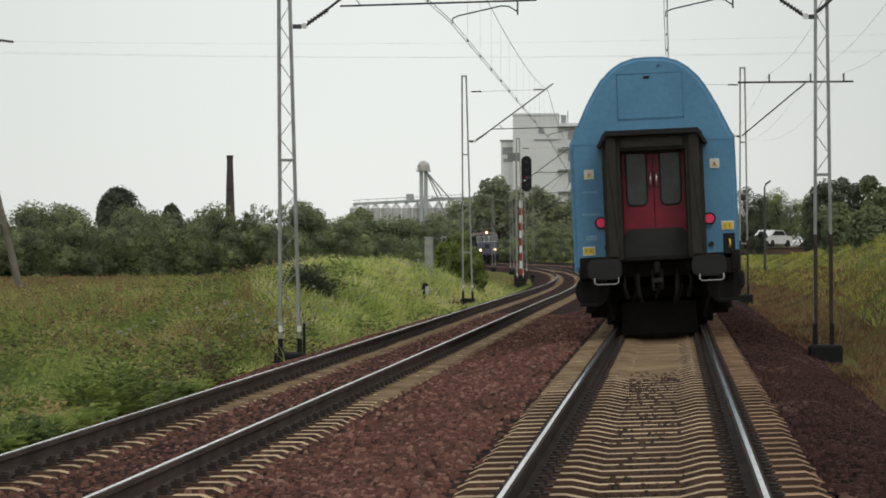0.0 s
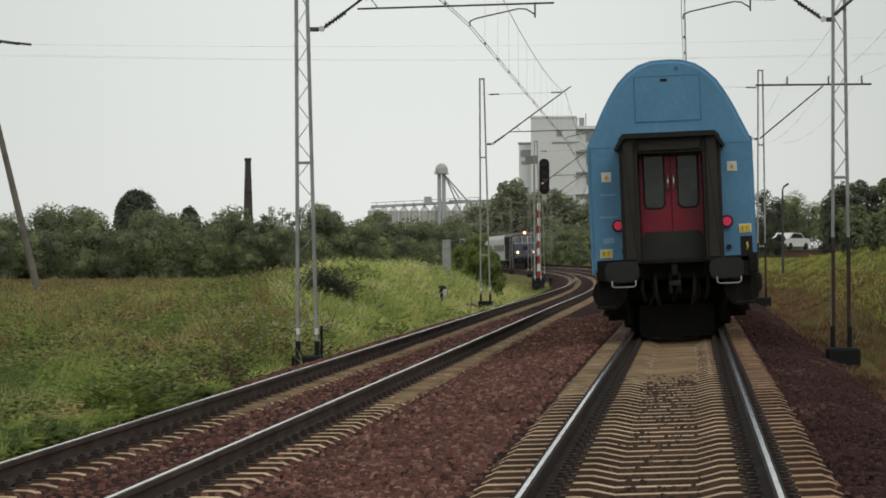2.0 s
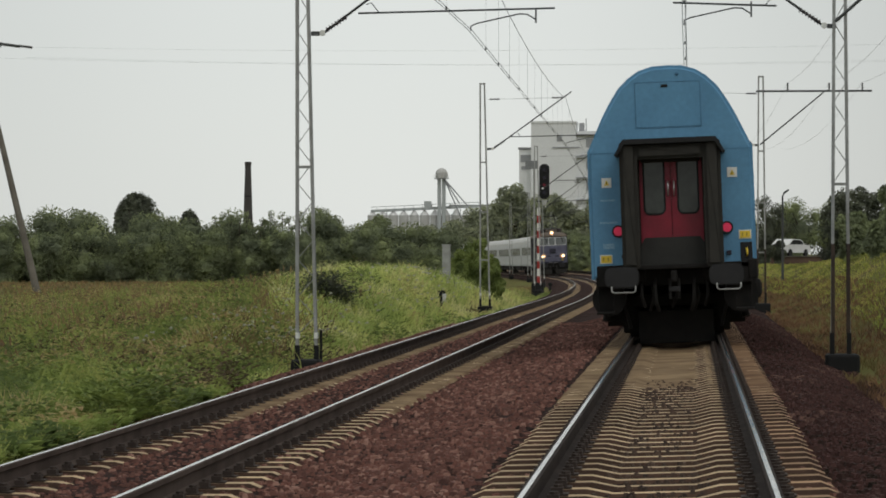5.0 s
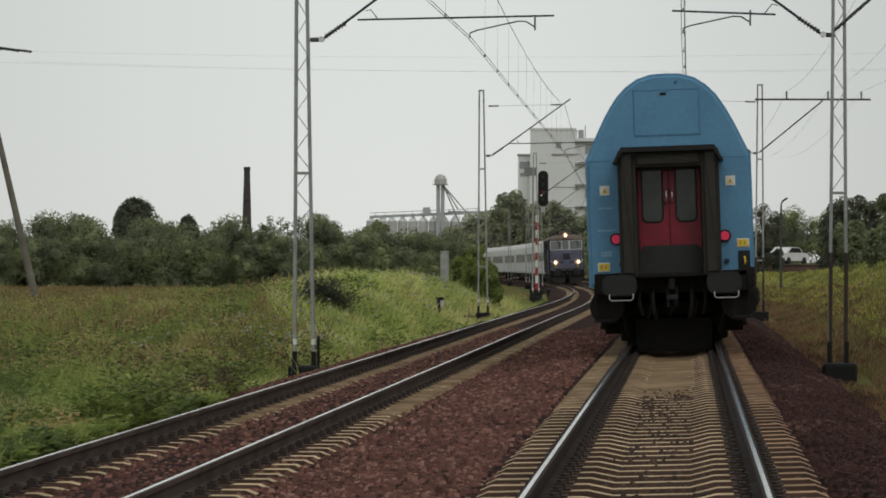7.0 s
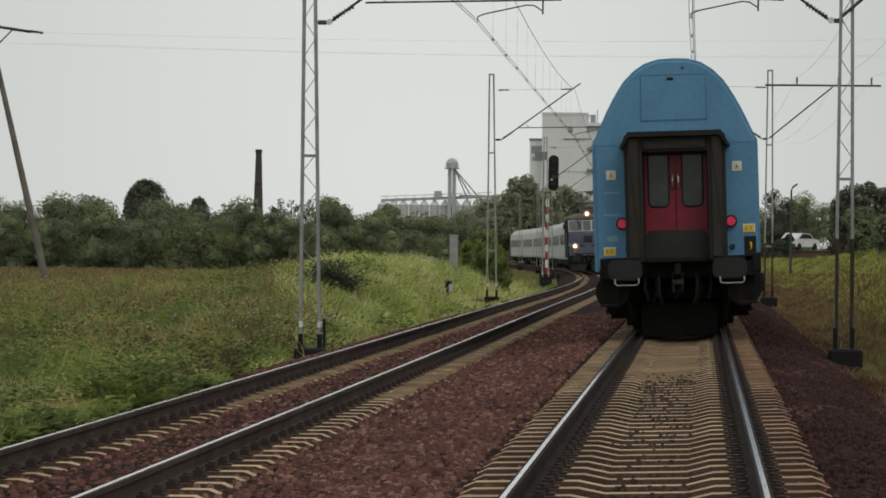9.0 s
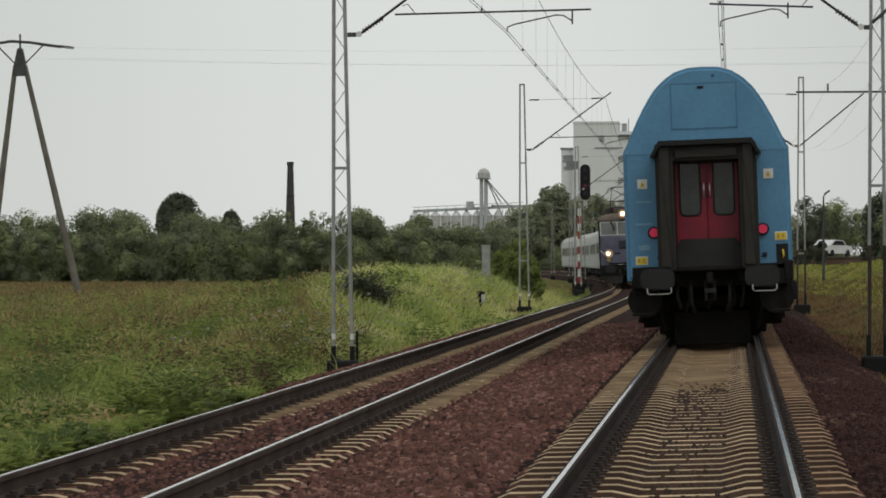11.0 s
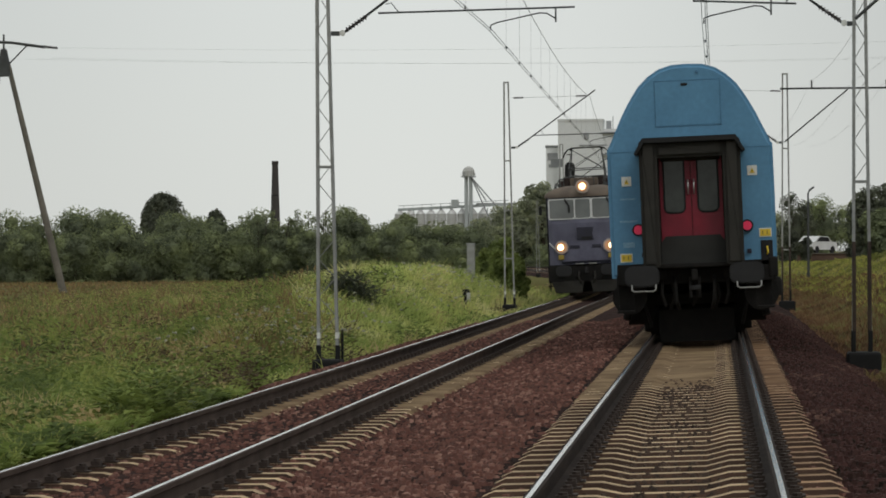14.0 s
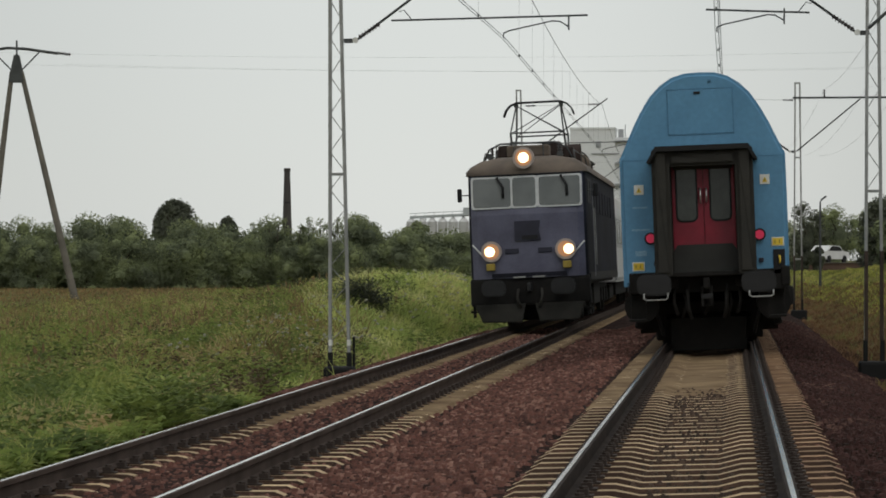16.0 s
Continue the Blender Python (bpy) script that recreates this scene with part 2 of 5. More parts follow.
    "rustdust": mat("rusty_brake_dust", (0.27, 0.165, 0.095), 0.95, dark=(0.13, 0.075, 0.045), scale=1.4, fine=30, amount=0.9, bump=0.5, spec=0.05),
    "dock": ramp_mat("brown_dock_leaves", [(0.075, 0.062, 0.040), (0.130, 0.098, 0.058), (0.185, 0.135, 0.075)], 0.85, wide=1.2, translucent=0.3),
    "leafC": ramp_mat("willow_leaves", [(0.121, 0.155, 0.052), (0.196, 0.247, 0.075), (0.270, 0.316, 0.098)], 0.8, wide=0.8, translucent=0.3),
    "grass": ramp_mat("verge_grass", [(0.171, 0.223, 0.077), (0.243, 0.302, 0.086), (0.361, 0.415, 0.116), (0.472, 0.476, 0.163), (0.601, 0.458, 0.254)], 0.8, wide=1.9, patch=0.9, translucent=0.5),
    "palegrass": ramp_mat("pale_mound_grass", [(0.383, 0.483, 0.155), (0.553, 0.629, 0.203), (0.742, 0.759, 0.275), (0.800, 0.768, 0.401)], 0.8, wide=1.6, patch=0.9, translucent=0.5),
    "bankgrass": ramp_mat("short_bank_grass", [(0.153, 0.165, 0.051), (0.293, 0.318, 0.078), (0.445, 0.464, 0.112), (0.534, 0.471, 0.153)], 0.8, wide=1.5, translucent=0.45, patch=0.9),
    "rustgrass": ramp_mat("russet_meadow_grass", [(0.115, 0.098, 0.044), (0.218, 0.155, 0.076), (0.322, 0.213, 0.108), (0.253, 0.230, 0.076)], 0.8, wide=1.2, translucent=0.3),
    "dullstones": ramp_mat("dusty_centre_stones", [(0.035, 0.025, 0.020), (0.075, 0.052, 0.040), (0.13, 0.085, 0.062)], 0.9, wide=0.6, patch=0.4),
    "rustpaint": mat("rusty_mast_paint", (0.075, 0.052, 0.040), 0.85, dark=(0.035, 0.025, 0.020), scale=4, amount=0.8),
    "weeds": ramp_mat("broad_weed_leaves", [(0.133, 0.178, 0.066), (0.187, 0.252, 0.070), (0.291, 0.362, 0.102), (0.399, 0.429, 0.142), (0.541, 0.405, 0.213)], 0.8, wide=1.7, patch=0.9, translucent=0.5),
    "weedsdark": ramp_mat("deep_green_weeds", [(0.090, 0.116, 0.044), (0.199, 0.256, 0.072), (0.326, 0.387, 0.109)], 0.8, wide=0.9, translucent=0.3),
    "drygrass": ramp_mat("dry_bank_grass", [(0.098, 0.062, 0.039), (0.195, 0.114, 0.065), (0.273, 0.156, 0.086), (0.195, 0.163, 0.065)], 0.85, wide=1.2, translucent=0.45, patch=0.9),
    "seed": ramp_mat("grass_seed_heads", [(0.208, 0.136, 0.070), (0.320, 0.216, 0.114), (0.256, 0.200, 0.097)], 0.85, wide=2.0, translucent=0.2),
    "flower": ramp_mat("white_umbels", [(0.42, 0.40, 0.34), (0.6, 0.58, 0.52)], 0.85),
}


# ---- mesh helpers ----
def part(name, bm, material, parent=None, label=""):
    """One mesh object out of a bmesh, under a thing or a part."""
    me = bpy.data.meshes.new(name)
    bm.to_mesh(me)
    bm.free()
    me.materials.append(M[material])
    ob = new(name, me)
    ob.parent = parent
    return tagged(ob, label)


def from_arrays(name, verts, faces, material, parent=None, label=""):
    me = bpy.data.meshes.new(name)
    me.from_pydata(verts, [], faces)
    me.materials.append(M[material])
    ob = new(name, me)
    ob.parent = parent
    return tagged(ob, label)


def thing(name, m, label, category, group="", kind=""):
    ob = new(name)
    ob.matrix_basis = m
    return tagged(ob, label, category, group, kind)


def box(bm, c, s, bevel=0.0, rot=None):
    m = Matrix.Translation(c) @ (rot or Matrix()) @ Matrix.Diagonal((*s, 1))
    vs = bmesh.ops.create_cube(bm, size=1, matrix=m)["verts"]
    if bevel:
        es = list({e for v in vs for e in v.link_edges})
        bmesh.ops.bevel(bm, geom=es, offset=bevel, segments=2, affect="EDGES", profile=0.5)
    return bm


def rod(bm, p, q, r, n=8, r2=None):
    p, q = Vector(p), Vector(q)
    d = q - p
    m = Matrix.Translation((p + q) / 2) @ d.to_track_quat("Z", "Y").to_matrix().to_4x4()
    bmesh.ops.create_cone(bm, cap_ends=True, segments=n, radius1=r, radius2=r if r2 is None else r2, depth=d.length, matrix=m)
    return bm


def pipe(bm, pts, r, n=8):
    """A bent tube in one piece."""
    pts = [Vector(p) for p in pts]
    rings, up = [], None
    for i, p in enumerate(pts):
        d = (pts[min(i + 1, len(pts) - 1)] - pts[max(i - 1, 0)]).normalized()
        if up is None:
            up = d.orthogonal().normalized()
        up = (up - d * up.dot(d)).normalized()
        side = d.cross(up)
        rings.append([bm.verts.new(p + (up * math.cos(a) + side * math.sin(a)) * r) for a in (2 * math.pi * k / n for k in range(n))])
    for a, b in zip(rings, rings[1:]):
        for k in range(n):
            bm.faces.new((a[k], a[(k + 1) % n], b[(k + 1) % n], b[k])).smooth = True
    bm.faces.new(rings[0][::-1])
    bm.faces.new(rings[-1])
    return bm


def prism(bm, outline, y0, y1, bevel=0.0, segs=2):
    """A solid with the outline (x, z) from y0 to y1."""
    a = [bm.verts.new((x, y0, z)) for x, z in outline]
    b = [bm.verts.new((x, y1, z)) for x, z in outline]
    k = len(a)
    front = bm.faces.new(a)
    back = bm.faces.new(b[::-1])
    for i in range(k):
        bm.faces.new((a[(i + 1) % k], a[i], b[i], b[(i + 1) % k]))
    bmesh.ops.recalc_face_normals(bm, faces=bm.faces)
    if bevel:
        bmesh.ops.bevel(bm, geom=list(front.edges), offset=bevel, segments=segs, affect="EDGES")
    return bm


def rounded(w, h, r, cx=0.0, cz=0.0, n=5):
    """A rounded rectangle as an outline (x, z)."""
    pts = []
    for sx, sz, a0 in ((1, 1, 0), (-1, 1, 90), (-1, -1, 180), (1, -1, 270)):
        for i in range(n + 1):
            a = radians(a0 + 90 * i / n)
            pts.append((cx + sx * (w / 2 - r) + r * math.cos(a), cz + sz * (h / 2 - r) + r * math.sin(a)))
    return pts


def disc(bm, c, r, depth, n=24):
    """A round plate facing along y."""
    return rod(bm, (c[0], c[1] - depth / 2, c[2]), (c[0], c[1] + depth / 2, c[2]), r, n)


def B():
    return bmesh.new()


# ---- the line of the railway ----
BEND, RADIUS = 96.0, 2283.0
SPACING, LEFT_DROP = 4.5, 0.28


def axis(s, off):
    """Place and heading (radians to the left) of the track with that offset from the main axis, s metres along."""
    if s <= BEND:
        x, y, a = off, s, 0.0
    else:
        a = (s - BEND) / RADIUS
        x = -RADIUS + (RADIUS + off) * math.cos(a)
        y = BEND + (RADIUS + off) * math.sin(a)
    return x, y, a


def grade(s):
    u = max(0.0, s - 85)
    return -0.003 * u * u / (u + 25) if u else 0.0


def axis_x(y, off):
    u = max(0.0, y - BEND)
    return off - u * u / (2 * RADIUS)


CANT = 1.9


def cant(s, off):
    """Tilt of the track in degrees; the second track is level before its curve."""
    return CANT if off > -1 else -0.15 + 2.0 * smooth(105, 170, s)


def frame_at(s, off):
    """The matrix of the track at s: x across, y along, z up from the rail heads."""
    x, y, a = axis(s, off)
    drop = LEFT_DROP if off < -1 else 0.0
    return Matrix.Translation((x, y, grade(s) - drop)) @ Matrix.Rotation(a, 4, "Z") @ Matrix.Rotation(radians(-cant(s, off)), 4, "Y")


def smooth(e0, e1, v):
    u = min(1.0, max(0.0, (v - e0) / (e1 - e0)))
    return u * u * (3 - 2 * u)


def ground_z(x, y):
    """Height of the land: the ballast bed, the flat verge with its mound, and the bank on the other side."""
    c = axis_x(max(y, 0), 0)
    g = grade(max(0, y))
    d = x - c
    if d > 0:
        bed = -0.26 - 0.45 * smooth(1.75, 3.1, d)
        bank = 2.55 * smooth(3.1, 8.2, d + 0.3 * noise.noise((y * 0.08, 3, 0))) * (0.55 + 0.45 * smooth(20, 80, y)) * (1 - 0.42 * smooth(75, 190, y))
        z = bed + bank
    else:
        mid = -0.26 - LEFT_DROP * smooth(-1.6, -3.0, d)
        out = -0.40 * smooth(-SPACING - 1.7, -SPACING - 2.6, d)
        mound = 1.42 * math.exp(-((y - 104) / 34) ** 2) * smooth(-SPACING - 2.6, -SPACING - 5.5, d) * (1 - smooth(-11, -20, d))
        z = mid + out + mound + 0.03 * smooth(-SPACING + 1.9, -SPACING + 1.3, d) * smooth(-SPACING - 1.9, -SPACING - 1.3, d) + 0.03 * smooth(0.5, 0.2, abs(d + SPACING))
    z += 0.42 * smooth(100, 190, y) * smooth(-15, -25, d) * (d < 0)
    far = smooth(1.5, 9, abs(d + 2.25))
    z += far * 0.10 * noise.noise((x * 0.35, y * 0.2, 0))
    return z + g


# ---- ground ----
def lines(lo, hi, n):
    return list(np.linspace(lo, hi, n))


gx = [-900, -500, -250, -150, -110] + lines(-80, -14, 40)[:-1] + lines(-14, 14, 113) + lines(14, 80, 30)[1:] + [110, 150, 250, 500, 900]
gy = [-400, -150, -60, -20] + lines(0, 130, 105) + lines(130, 420, 110)[1:] + lines(420, 700, 24)[1:] + [900, 1300, 2200, 4000]
verts = [(x + (axis_x(max(y, 0), 0) if abs(x) < 90 and y < 700 else axis_x(min(y, 700), 0)), y, 0) for y in gy for x in gx]
verts = [(x, y, ground_z(x, min(y, 700))) for x, y, _ in verts]
nx = len(gx)
quads = [(j * nx + i, j * nx + i + 1, (j + 1) * nx + i + 1, (j + 1) * nx + i) for j in range(len(gy) - 1) for i in range(nx - 1)]
ground = from_arrays("ground", verts, quads, "soil")
tagged(ground, "brown and green soil of a railway verge", "ground", kind="structure")
ground.data.materials.append(M["ballast"])
for p in ground.data.polygons:
    p.use_smooth = True
    d = p.center.x - axis_x(max(p.center.y, 0), 0)
    if -SPACING - 2.5 < d < 3.1:
        p.material_index = 1


# ---- tracks ----
def rail_outline():
    return [(-0.036, 0.0), (-0.030, 0.004), (0.030, 0.004), (0.036, 0.0), (0.036, -0.036), (0.009, -0.052), (0.009, -0.140), (0.070, -0.158), (0.075, -0.172), (-0.075, -0.172), (-0.070, -0.158), (-0.009, -0.140), (-0.009, -0.052), (-0.036, -0.036)]


def sweep(name, outline, off, lateral, s_list, material, parent):
    v, f = [], []
    k = len(outline)
    for s in s_list:
        m = frame_at(s, off)
        v += [tuple(m @ Vector((lateral + x, 0, z))) for x, z in outline]
    for j in range(len(s_list) - 1):
        for i in range(k):
            a, b = j * k + i, j * k + (i + 1) % k
            f.append((a, b, b + k, a + k))
    f += [tuple(range(k)), tuple(range((len(s_list) - 1) * k, len(s_list) * k))[::-1]]
    return from_arrays(name, v, f, material, parent)


def sleeper_mesh(rusty=False):
    """A concrete sleeper: high rail seats, a lower waist, sloping ends and sides; rusty: one end stained by brake dust."""
    bm = B()
    rows = [(-1.26, 0.035, 0.20), (-1.175, 0.0, 0.112), (-0.84, -0.002, 0.112), (-0.46, -0.005, 0.112), (-0.28, -0.045, 0.095), (0.28, -0.045, 0.095), (0.46, -0.005, 0.112), (0.84, -0.002, 0.112), (1.15, 0.0, 0.112), (1.235, 0.035, 0.20)]
    ring = []
    for x, top, half in rows:
        t = -abs(top) if abs(x) > 1.2 else top
        h = half if abs(x) < 1.2 else 0.11
        ring.append([bm.verts.new((x, yy, zz)) for yy, zz in ((-0.15, -0.20), (-h * 0.78, t), (h * 0.78, t), (0.15, -0.20))])
    for a, b in zip(ring, ring[1:]):
        for i in range(4):
            bm.faces.new((a[i], a[(i + 1) % 4], b[(i + 1) % 4], b[i]))
    bm.faces.new(ring[0])
    bm.faces.new(ring[-1][::-1])
    bmesh.ops.recalc_face_normals(bm, faces=bm.faces)
    me = bpy.data.meshes.new("sleeper")
    bm.to_mesh(me)
    bm.free()
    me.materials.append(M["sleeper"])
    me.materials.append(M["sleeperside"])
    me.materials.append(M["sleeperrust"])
    # sides take darker concrete than tops: dust and shade put into the colour
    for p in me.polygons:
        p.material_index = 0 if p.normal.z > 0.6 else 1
        if rusty and p.normal.z > 0.6 and p.center.x > 0.84:
            p.material_index = 2
    return me


def fastening_arrays():
    """Clip, bolt and ribbed plate on both sides of both rails, for one sleeper."""
    bm = B()
    for rx in (-0.7535, 0.7535):
        box(bm, (rx, 0, -0.176), (0.36, 0.15, 0.014))
        for sx in (-1, 1):
            box(bm, (rx + sx * 0.105, 0, -0.152), (0.08, 0.12, 0.05))
            rod(bm, (rx + sx * 0.112, 0, -0.17), (rx + sx * 0.112, 0, -0.108), 0.036, 6)
    v = [tuple(x.co) for x in bm.verts]
    bm.verts.index_update()
    f = [tuple(x.index for x in q.verts) for q in bm.faces]
    bm.free()
    return v, f


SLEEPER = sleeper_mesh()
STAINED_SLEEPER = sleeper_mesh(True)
CLIP_V, CLIP_F = fastening_arrays()
SV = [tuple(v.co) for v in SLEEPER.vertices]
SF = [tuple(p.vertices) for p in SLEEPER.polygons]


def build_track(name, off, label):
    tr = thing(name, Matrix(), label, "railway track", "tracks of the line", "structure")
    s_list = lines(-20, 90, 12) + lines(90, 480, 66)[1:]
    top = [(-0.016, 0.0045), (0.016, 0.0045), (0.016, 0.007), (-0.016, 0.007)]
    for side in (-0.7535, 0.7535):
        r = sweep("rail", rail_outline(), off, side, s_list, "railside" if off else "raildark", tr)
        sweep("running_surface", [(x * (1.15 if off else 1.0), z) for x, z in top], off, side, s_list, "railtop", r)
    v, f, cv, cf = [], [], [], []
    s = -18.0
    while s < 470:
        m = frame_at(s, off) @ Matrix.Translation((random.uniform(-0.012, 0.012), 0, -0.183)) @ Matrix.Rotation(random.uniform(-0.008, 0.008), 4, "Z")
        if s < 88:
            o = new("sleeper", SLEEPER if off else STAINED_SLEEPER)
            o.parent, o.matrix_basis = tr, m
        else:
            k = len(v)
            v += [tuple(m @ Vector(p)) for p in SV]
            f += [tuple(a + k for a in q) for q in SF]
        if s < 150:
            k = len(cv)
            mm = frame_at(s, off)
            cv += [tuple(mm @ Vector(p)) for p in CLIP_V]
            cf += [tuple(a + k for a in q) for q in CLIP_F]
        s += 0.6
    far = tagged(from_arrays("far_sleepers", v, f, "sleeper", tr), kind="stuff")
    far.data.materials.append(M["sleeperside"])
    # the same darker side colour as on the near sleepers
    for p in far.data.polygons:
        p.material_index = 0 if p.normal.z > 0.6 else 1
    tagged(from_arrays("rail_fastenings", cv, cf, "iron", tr), kind="stuff")
    return tr


def dust_sheet(off, strips, end, rows, material):
    """Tan dust that fills the gaps between the sleepers of a track, in strips (from, to, start along the line)."""
    v, f = [], []
    for lo, hi, start in strips:
        ys = lines(start, end, rows)
        n0, cols = len(v), 9
        for y in ys:
            for i in range(cols):
                x = lo + (hi - lo) * i / (cols - 1)
                sunk = 0.05 * (1 - smooth(start, start + 4, y + 2 * noise.noise((x * 2, y, 0)))) + 0.042 * (abs(x) < 0.42)
                edge = 0.04 * (i in (0, cols - 1)) * (abs(x) > 1)
                v.append(tuple(frame_at(y, off) @ Vector((x + 0.03 * noise.noise((y * 2.3, x, 4)), 0, -0.181 - sunk - edge + 0.012 * noise.noise((x * 6, y * 3, 1))))))
        f += [(n0 + j * cols + i, n0 + j * cols + i + 1, n0 + (j + 1) * cols + i + 1, n0 + (j + 1) * cols + i) for j in range(rows - 1) for i in range(cols - 1)]
    tagged(from_arrays("track_dust", v, f, material), "tan dust filling the gaps between the sleepers", "dust", kind="stuff")


dust_sheet(0.0, ((-1.27, -0.84, 30.5), (-0.58, 0.52, 33.5)), 51.5, 61, "dust")
dust_sheet(0.0, ((0.86, 1.21, 31.0),), 51.5, 61, "rustdust")
dust_sheet(-SPACING, ((-0.66, -0.40, 31.0), (0.84, 1.24, 32.5)), 165.0, 260, "dust")
build_track("track_main", 0.0, "straight track on tan concrete sleepers in reddish ballast")
build_track("track_second", -SPACING, "parallel track bending away on concrete sleepers in ballast")


# ---- the double-deck coach ----
def coach_profile(scale=1.0):
    half = [(0.0, 4.62), (0.25, 4.61), (0.48, 4.54), (0.66, 4.42), (0.83, 4.25), (0.93, 4.10), (1.02, 3.95), (1.13, 3.74), (1.24, 3.50), (1.345, 3.27), (1.385, 3.20), (1.39, 2.4), (1.385, 1.02)]
    return [(x * scale, z) for x, z in half] + [(-x * scale, z) for x, z in half[:0:-1]]


def build_coach():
    m = Matrix.Translation((0.018, 50.0, 0)) @ Matrix.Rotation(radians(-2.15), 4, "Y")
    w = thing("double_deck_coach", m, "blue double-deck railway coach standing on the track, red gangway doors shut", "railway coach")
    bm = prism(B(), coach_profile(1.012), 0, 26.4, 0.07, 3)
    for f in bm.faces:
        f.smooth = False
    body = part("body", bm, "blue", w, "sky-blue painted body shell")
    # framed roof hatch, welded seams and small fittings on the end wall
    for x0, x1, z0, z1 in ((-0.56, 0.56, 4.33, 4.345), (-0.56, 0.56, 3.56, 3.575), (-0.56, -0.548, 3.56, 4.34), (0.548, 0.56, 3.56, 4.34)):
        part("panel_seam", box(B(), ((x0 + x1) / 2, -0.003, (z0 + z1) / 2), (x1 - x0, 0.014, z1 - z0)), "blueline", body)
    part("hatch_panel", box(B(), (0, -0.004, 3.95), (1.09, 0.012, 0.745), 0.004), "blue", body)
    part("vent_slot", box(B(), (-0.05, -0.016, 4.27), (0.11, 0.03, 0.045), 0.01), "black", body, "dark vent slot")
    part("bracket", box(B(), (0.17, -0.015, 4.47), (0.05, 0.03, 0.05), 0.01), "blueline", body)
    part("weld_seam", box(B(), (0, -0.002, 3.16), (2.74, 0.008, 0.012)), "blueline", body)
    # gangway
    gang = thing("gangway", Matrix(), "", "")
    gang.parent = w
    for sx in (-1, 1):
        part("rubber_side", prism(B(), rounded(0.30, 2.13, 0.05, sx * 0.70, 2.25), -0.62, 0, 0.06), "rubber", gang)
        part("inner_jamb", box(B(), (sx * 0.575, -0.10, 2.3), (0.07, 0.2, 1.9), 0.01), "rubber", gang)
    part("rubber_top", prism(B(), rounded(1.12, 0.24, 0.04, 0, 3.14), -0.60, 0, 0.05), "rubber", gang)
    hood = [(-0.78, 3.36), (0.78, 3.36), (0.93, 3.10), (0.88, 3.08), (0.76, 3.27), (-0.76, 3.27), (-0.88, 3.08), (-0.93, 3.10)]
    part("rain_hood", prism(B(), hood, -0.70, 0, 0.01), "black", gang, "black bent sheet hood")
    part("back_plate", box(B(), (0, -0.015, 2.2), (1.30, 0.03, 2.0)), "rubber", gang)
    for sx in (-1, 1):
        d = part("gangway_door", prism(B(), rounded(0.525, 1.66, 0.03, sx * 0.267, 2.30), -0.10, -0.03, 0.01), "red", gang, "dark red sliding door leaf")
        part("window_seal", prism(B(), rounded(0.375, 0.98, 0.11, sx * 0.285, 2.57), -0.118, -0.095, 0.006), "black", d)
        part("pane", prism(B(), rounded(0.315, 0.92, 0.09, sx * 0.285, 2.57), -0.128, -0.115), "paneglass", d, "dusty grey glass")
        part("handle", pipe(B(), [(sx * 0.05, -0.10, 2.64), (sx * 0.05, -0.17, 2.63), (sx * 0.05, -0.17, 2.42), (sx * 0.05, -0.10, 2.41)], 0.016), "chrome", d, "bright steel handle")
    part("door_header", box(B(), (0, -0.14, 3.04), (1.0, 0.12, 0.14), 0.02), "rubber", gang)
    part("footplate", prism(B(), [(-0.56, 1.22), (0.56, 1.22), (0.56, 1.56), (0.46, 1.70), (-0.46, 1.70), (-0.56, 1.56)], -0.22, -0.10, 0.02), "flap", gang, "raised grey gangway footplate")
    part("threshold", box(B(), (0, -0.2, 1.2), (1.5, 0.42, 0.08), 0.02), "under", gang)
    # lamps and plates
    for sx, z in ((-0.92, 1.83), (0.92, 1.83)):
        l = part("tail_lamp", disc(B(), (sx, -0.02, z), 0.105, 0.06, 28), "black", w, "round tail lamp housing")
        bm = disc(B(), (sx, -0.055, z), 0.078, 0.03, 28)
        part("lens", bm, "tail", l, "glowing red lens")
        pts = [(sx + 0.092 * math.cos(a), -0.06, z + 0.092 * math.sin(a)) for a in np.linspace(0, 2 * math.pi, 25)]
        part("bezel", pipe(B(), pts, 0.012, 6), "black", l)
    for x, z in ((-1.09, 2.66), (1.04, 2.76)):
        s = part("warning_sign", box(B(), (x, -0.006, z), (0.165, 0.014, 0.165), 0.004), "white", w, "white plate with yellow warning triangle")
        part("triangle", prism(B(), [(x - 0.045, z - 0.045), (x + 0.045, z - 0.045), (x, z + 0.045)], -0.018, -0.012), "yellow", s)
        part("bolt_mark", prism(B(), [(x - 0.008, z - 0.03), (x + 0.010, z - 0.005), (x + 0.003, z + 0.022), (x - 0.008, z)], -0.022, -0.017), "black", s)
    for x, z in ((-1.14, 1.36), (1.22, 1.70)):
        s = part("label_plate", box(B(), (x, -0.006, z), (0.21, 0.014, 0.15), 0.004), "white", w, "yellow plate with a pale rim")
        part("plate_face", box(B(), (x, -0.016, z), (0.175, 0.008, 0.118)), "yellow", s)
        for k in (-0.045, 0.03):
            part("mark", box(B(), (x + k, -0.0225, z), (0.018, 0.004, 0.06)), "ochre", s)
    for x, z, ww, hh in ((-1.08, 2.36, 0.26, 0.03), (-1.08, 1.98, 0.30, 0.035), (-1.09, 1.58, 0.19, 0.09)):
        part("lettering_bar", box(B(), (x, -0.003, z), (ww, 0.01, hh)), "fadedletter", w, "faded white lettering")
    for x, z in ((-0.84, 1.40), (0.94, 1.40)):
        part("socket", box(B(), (x, -0.02, z), (0.075, 0.05, 0.075), 0.01), "dark", w, "small dark cable socket")
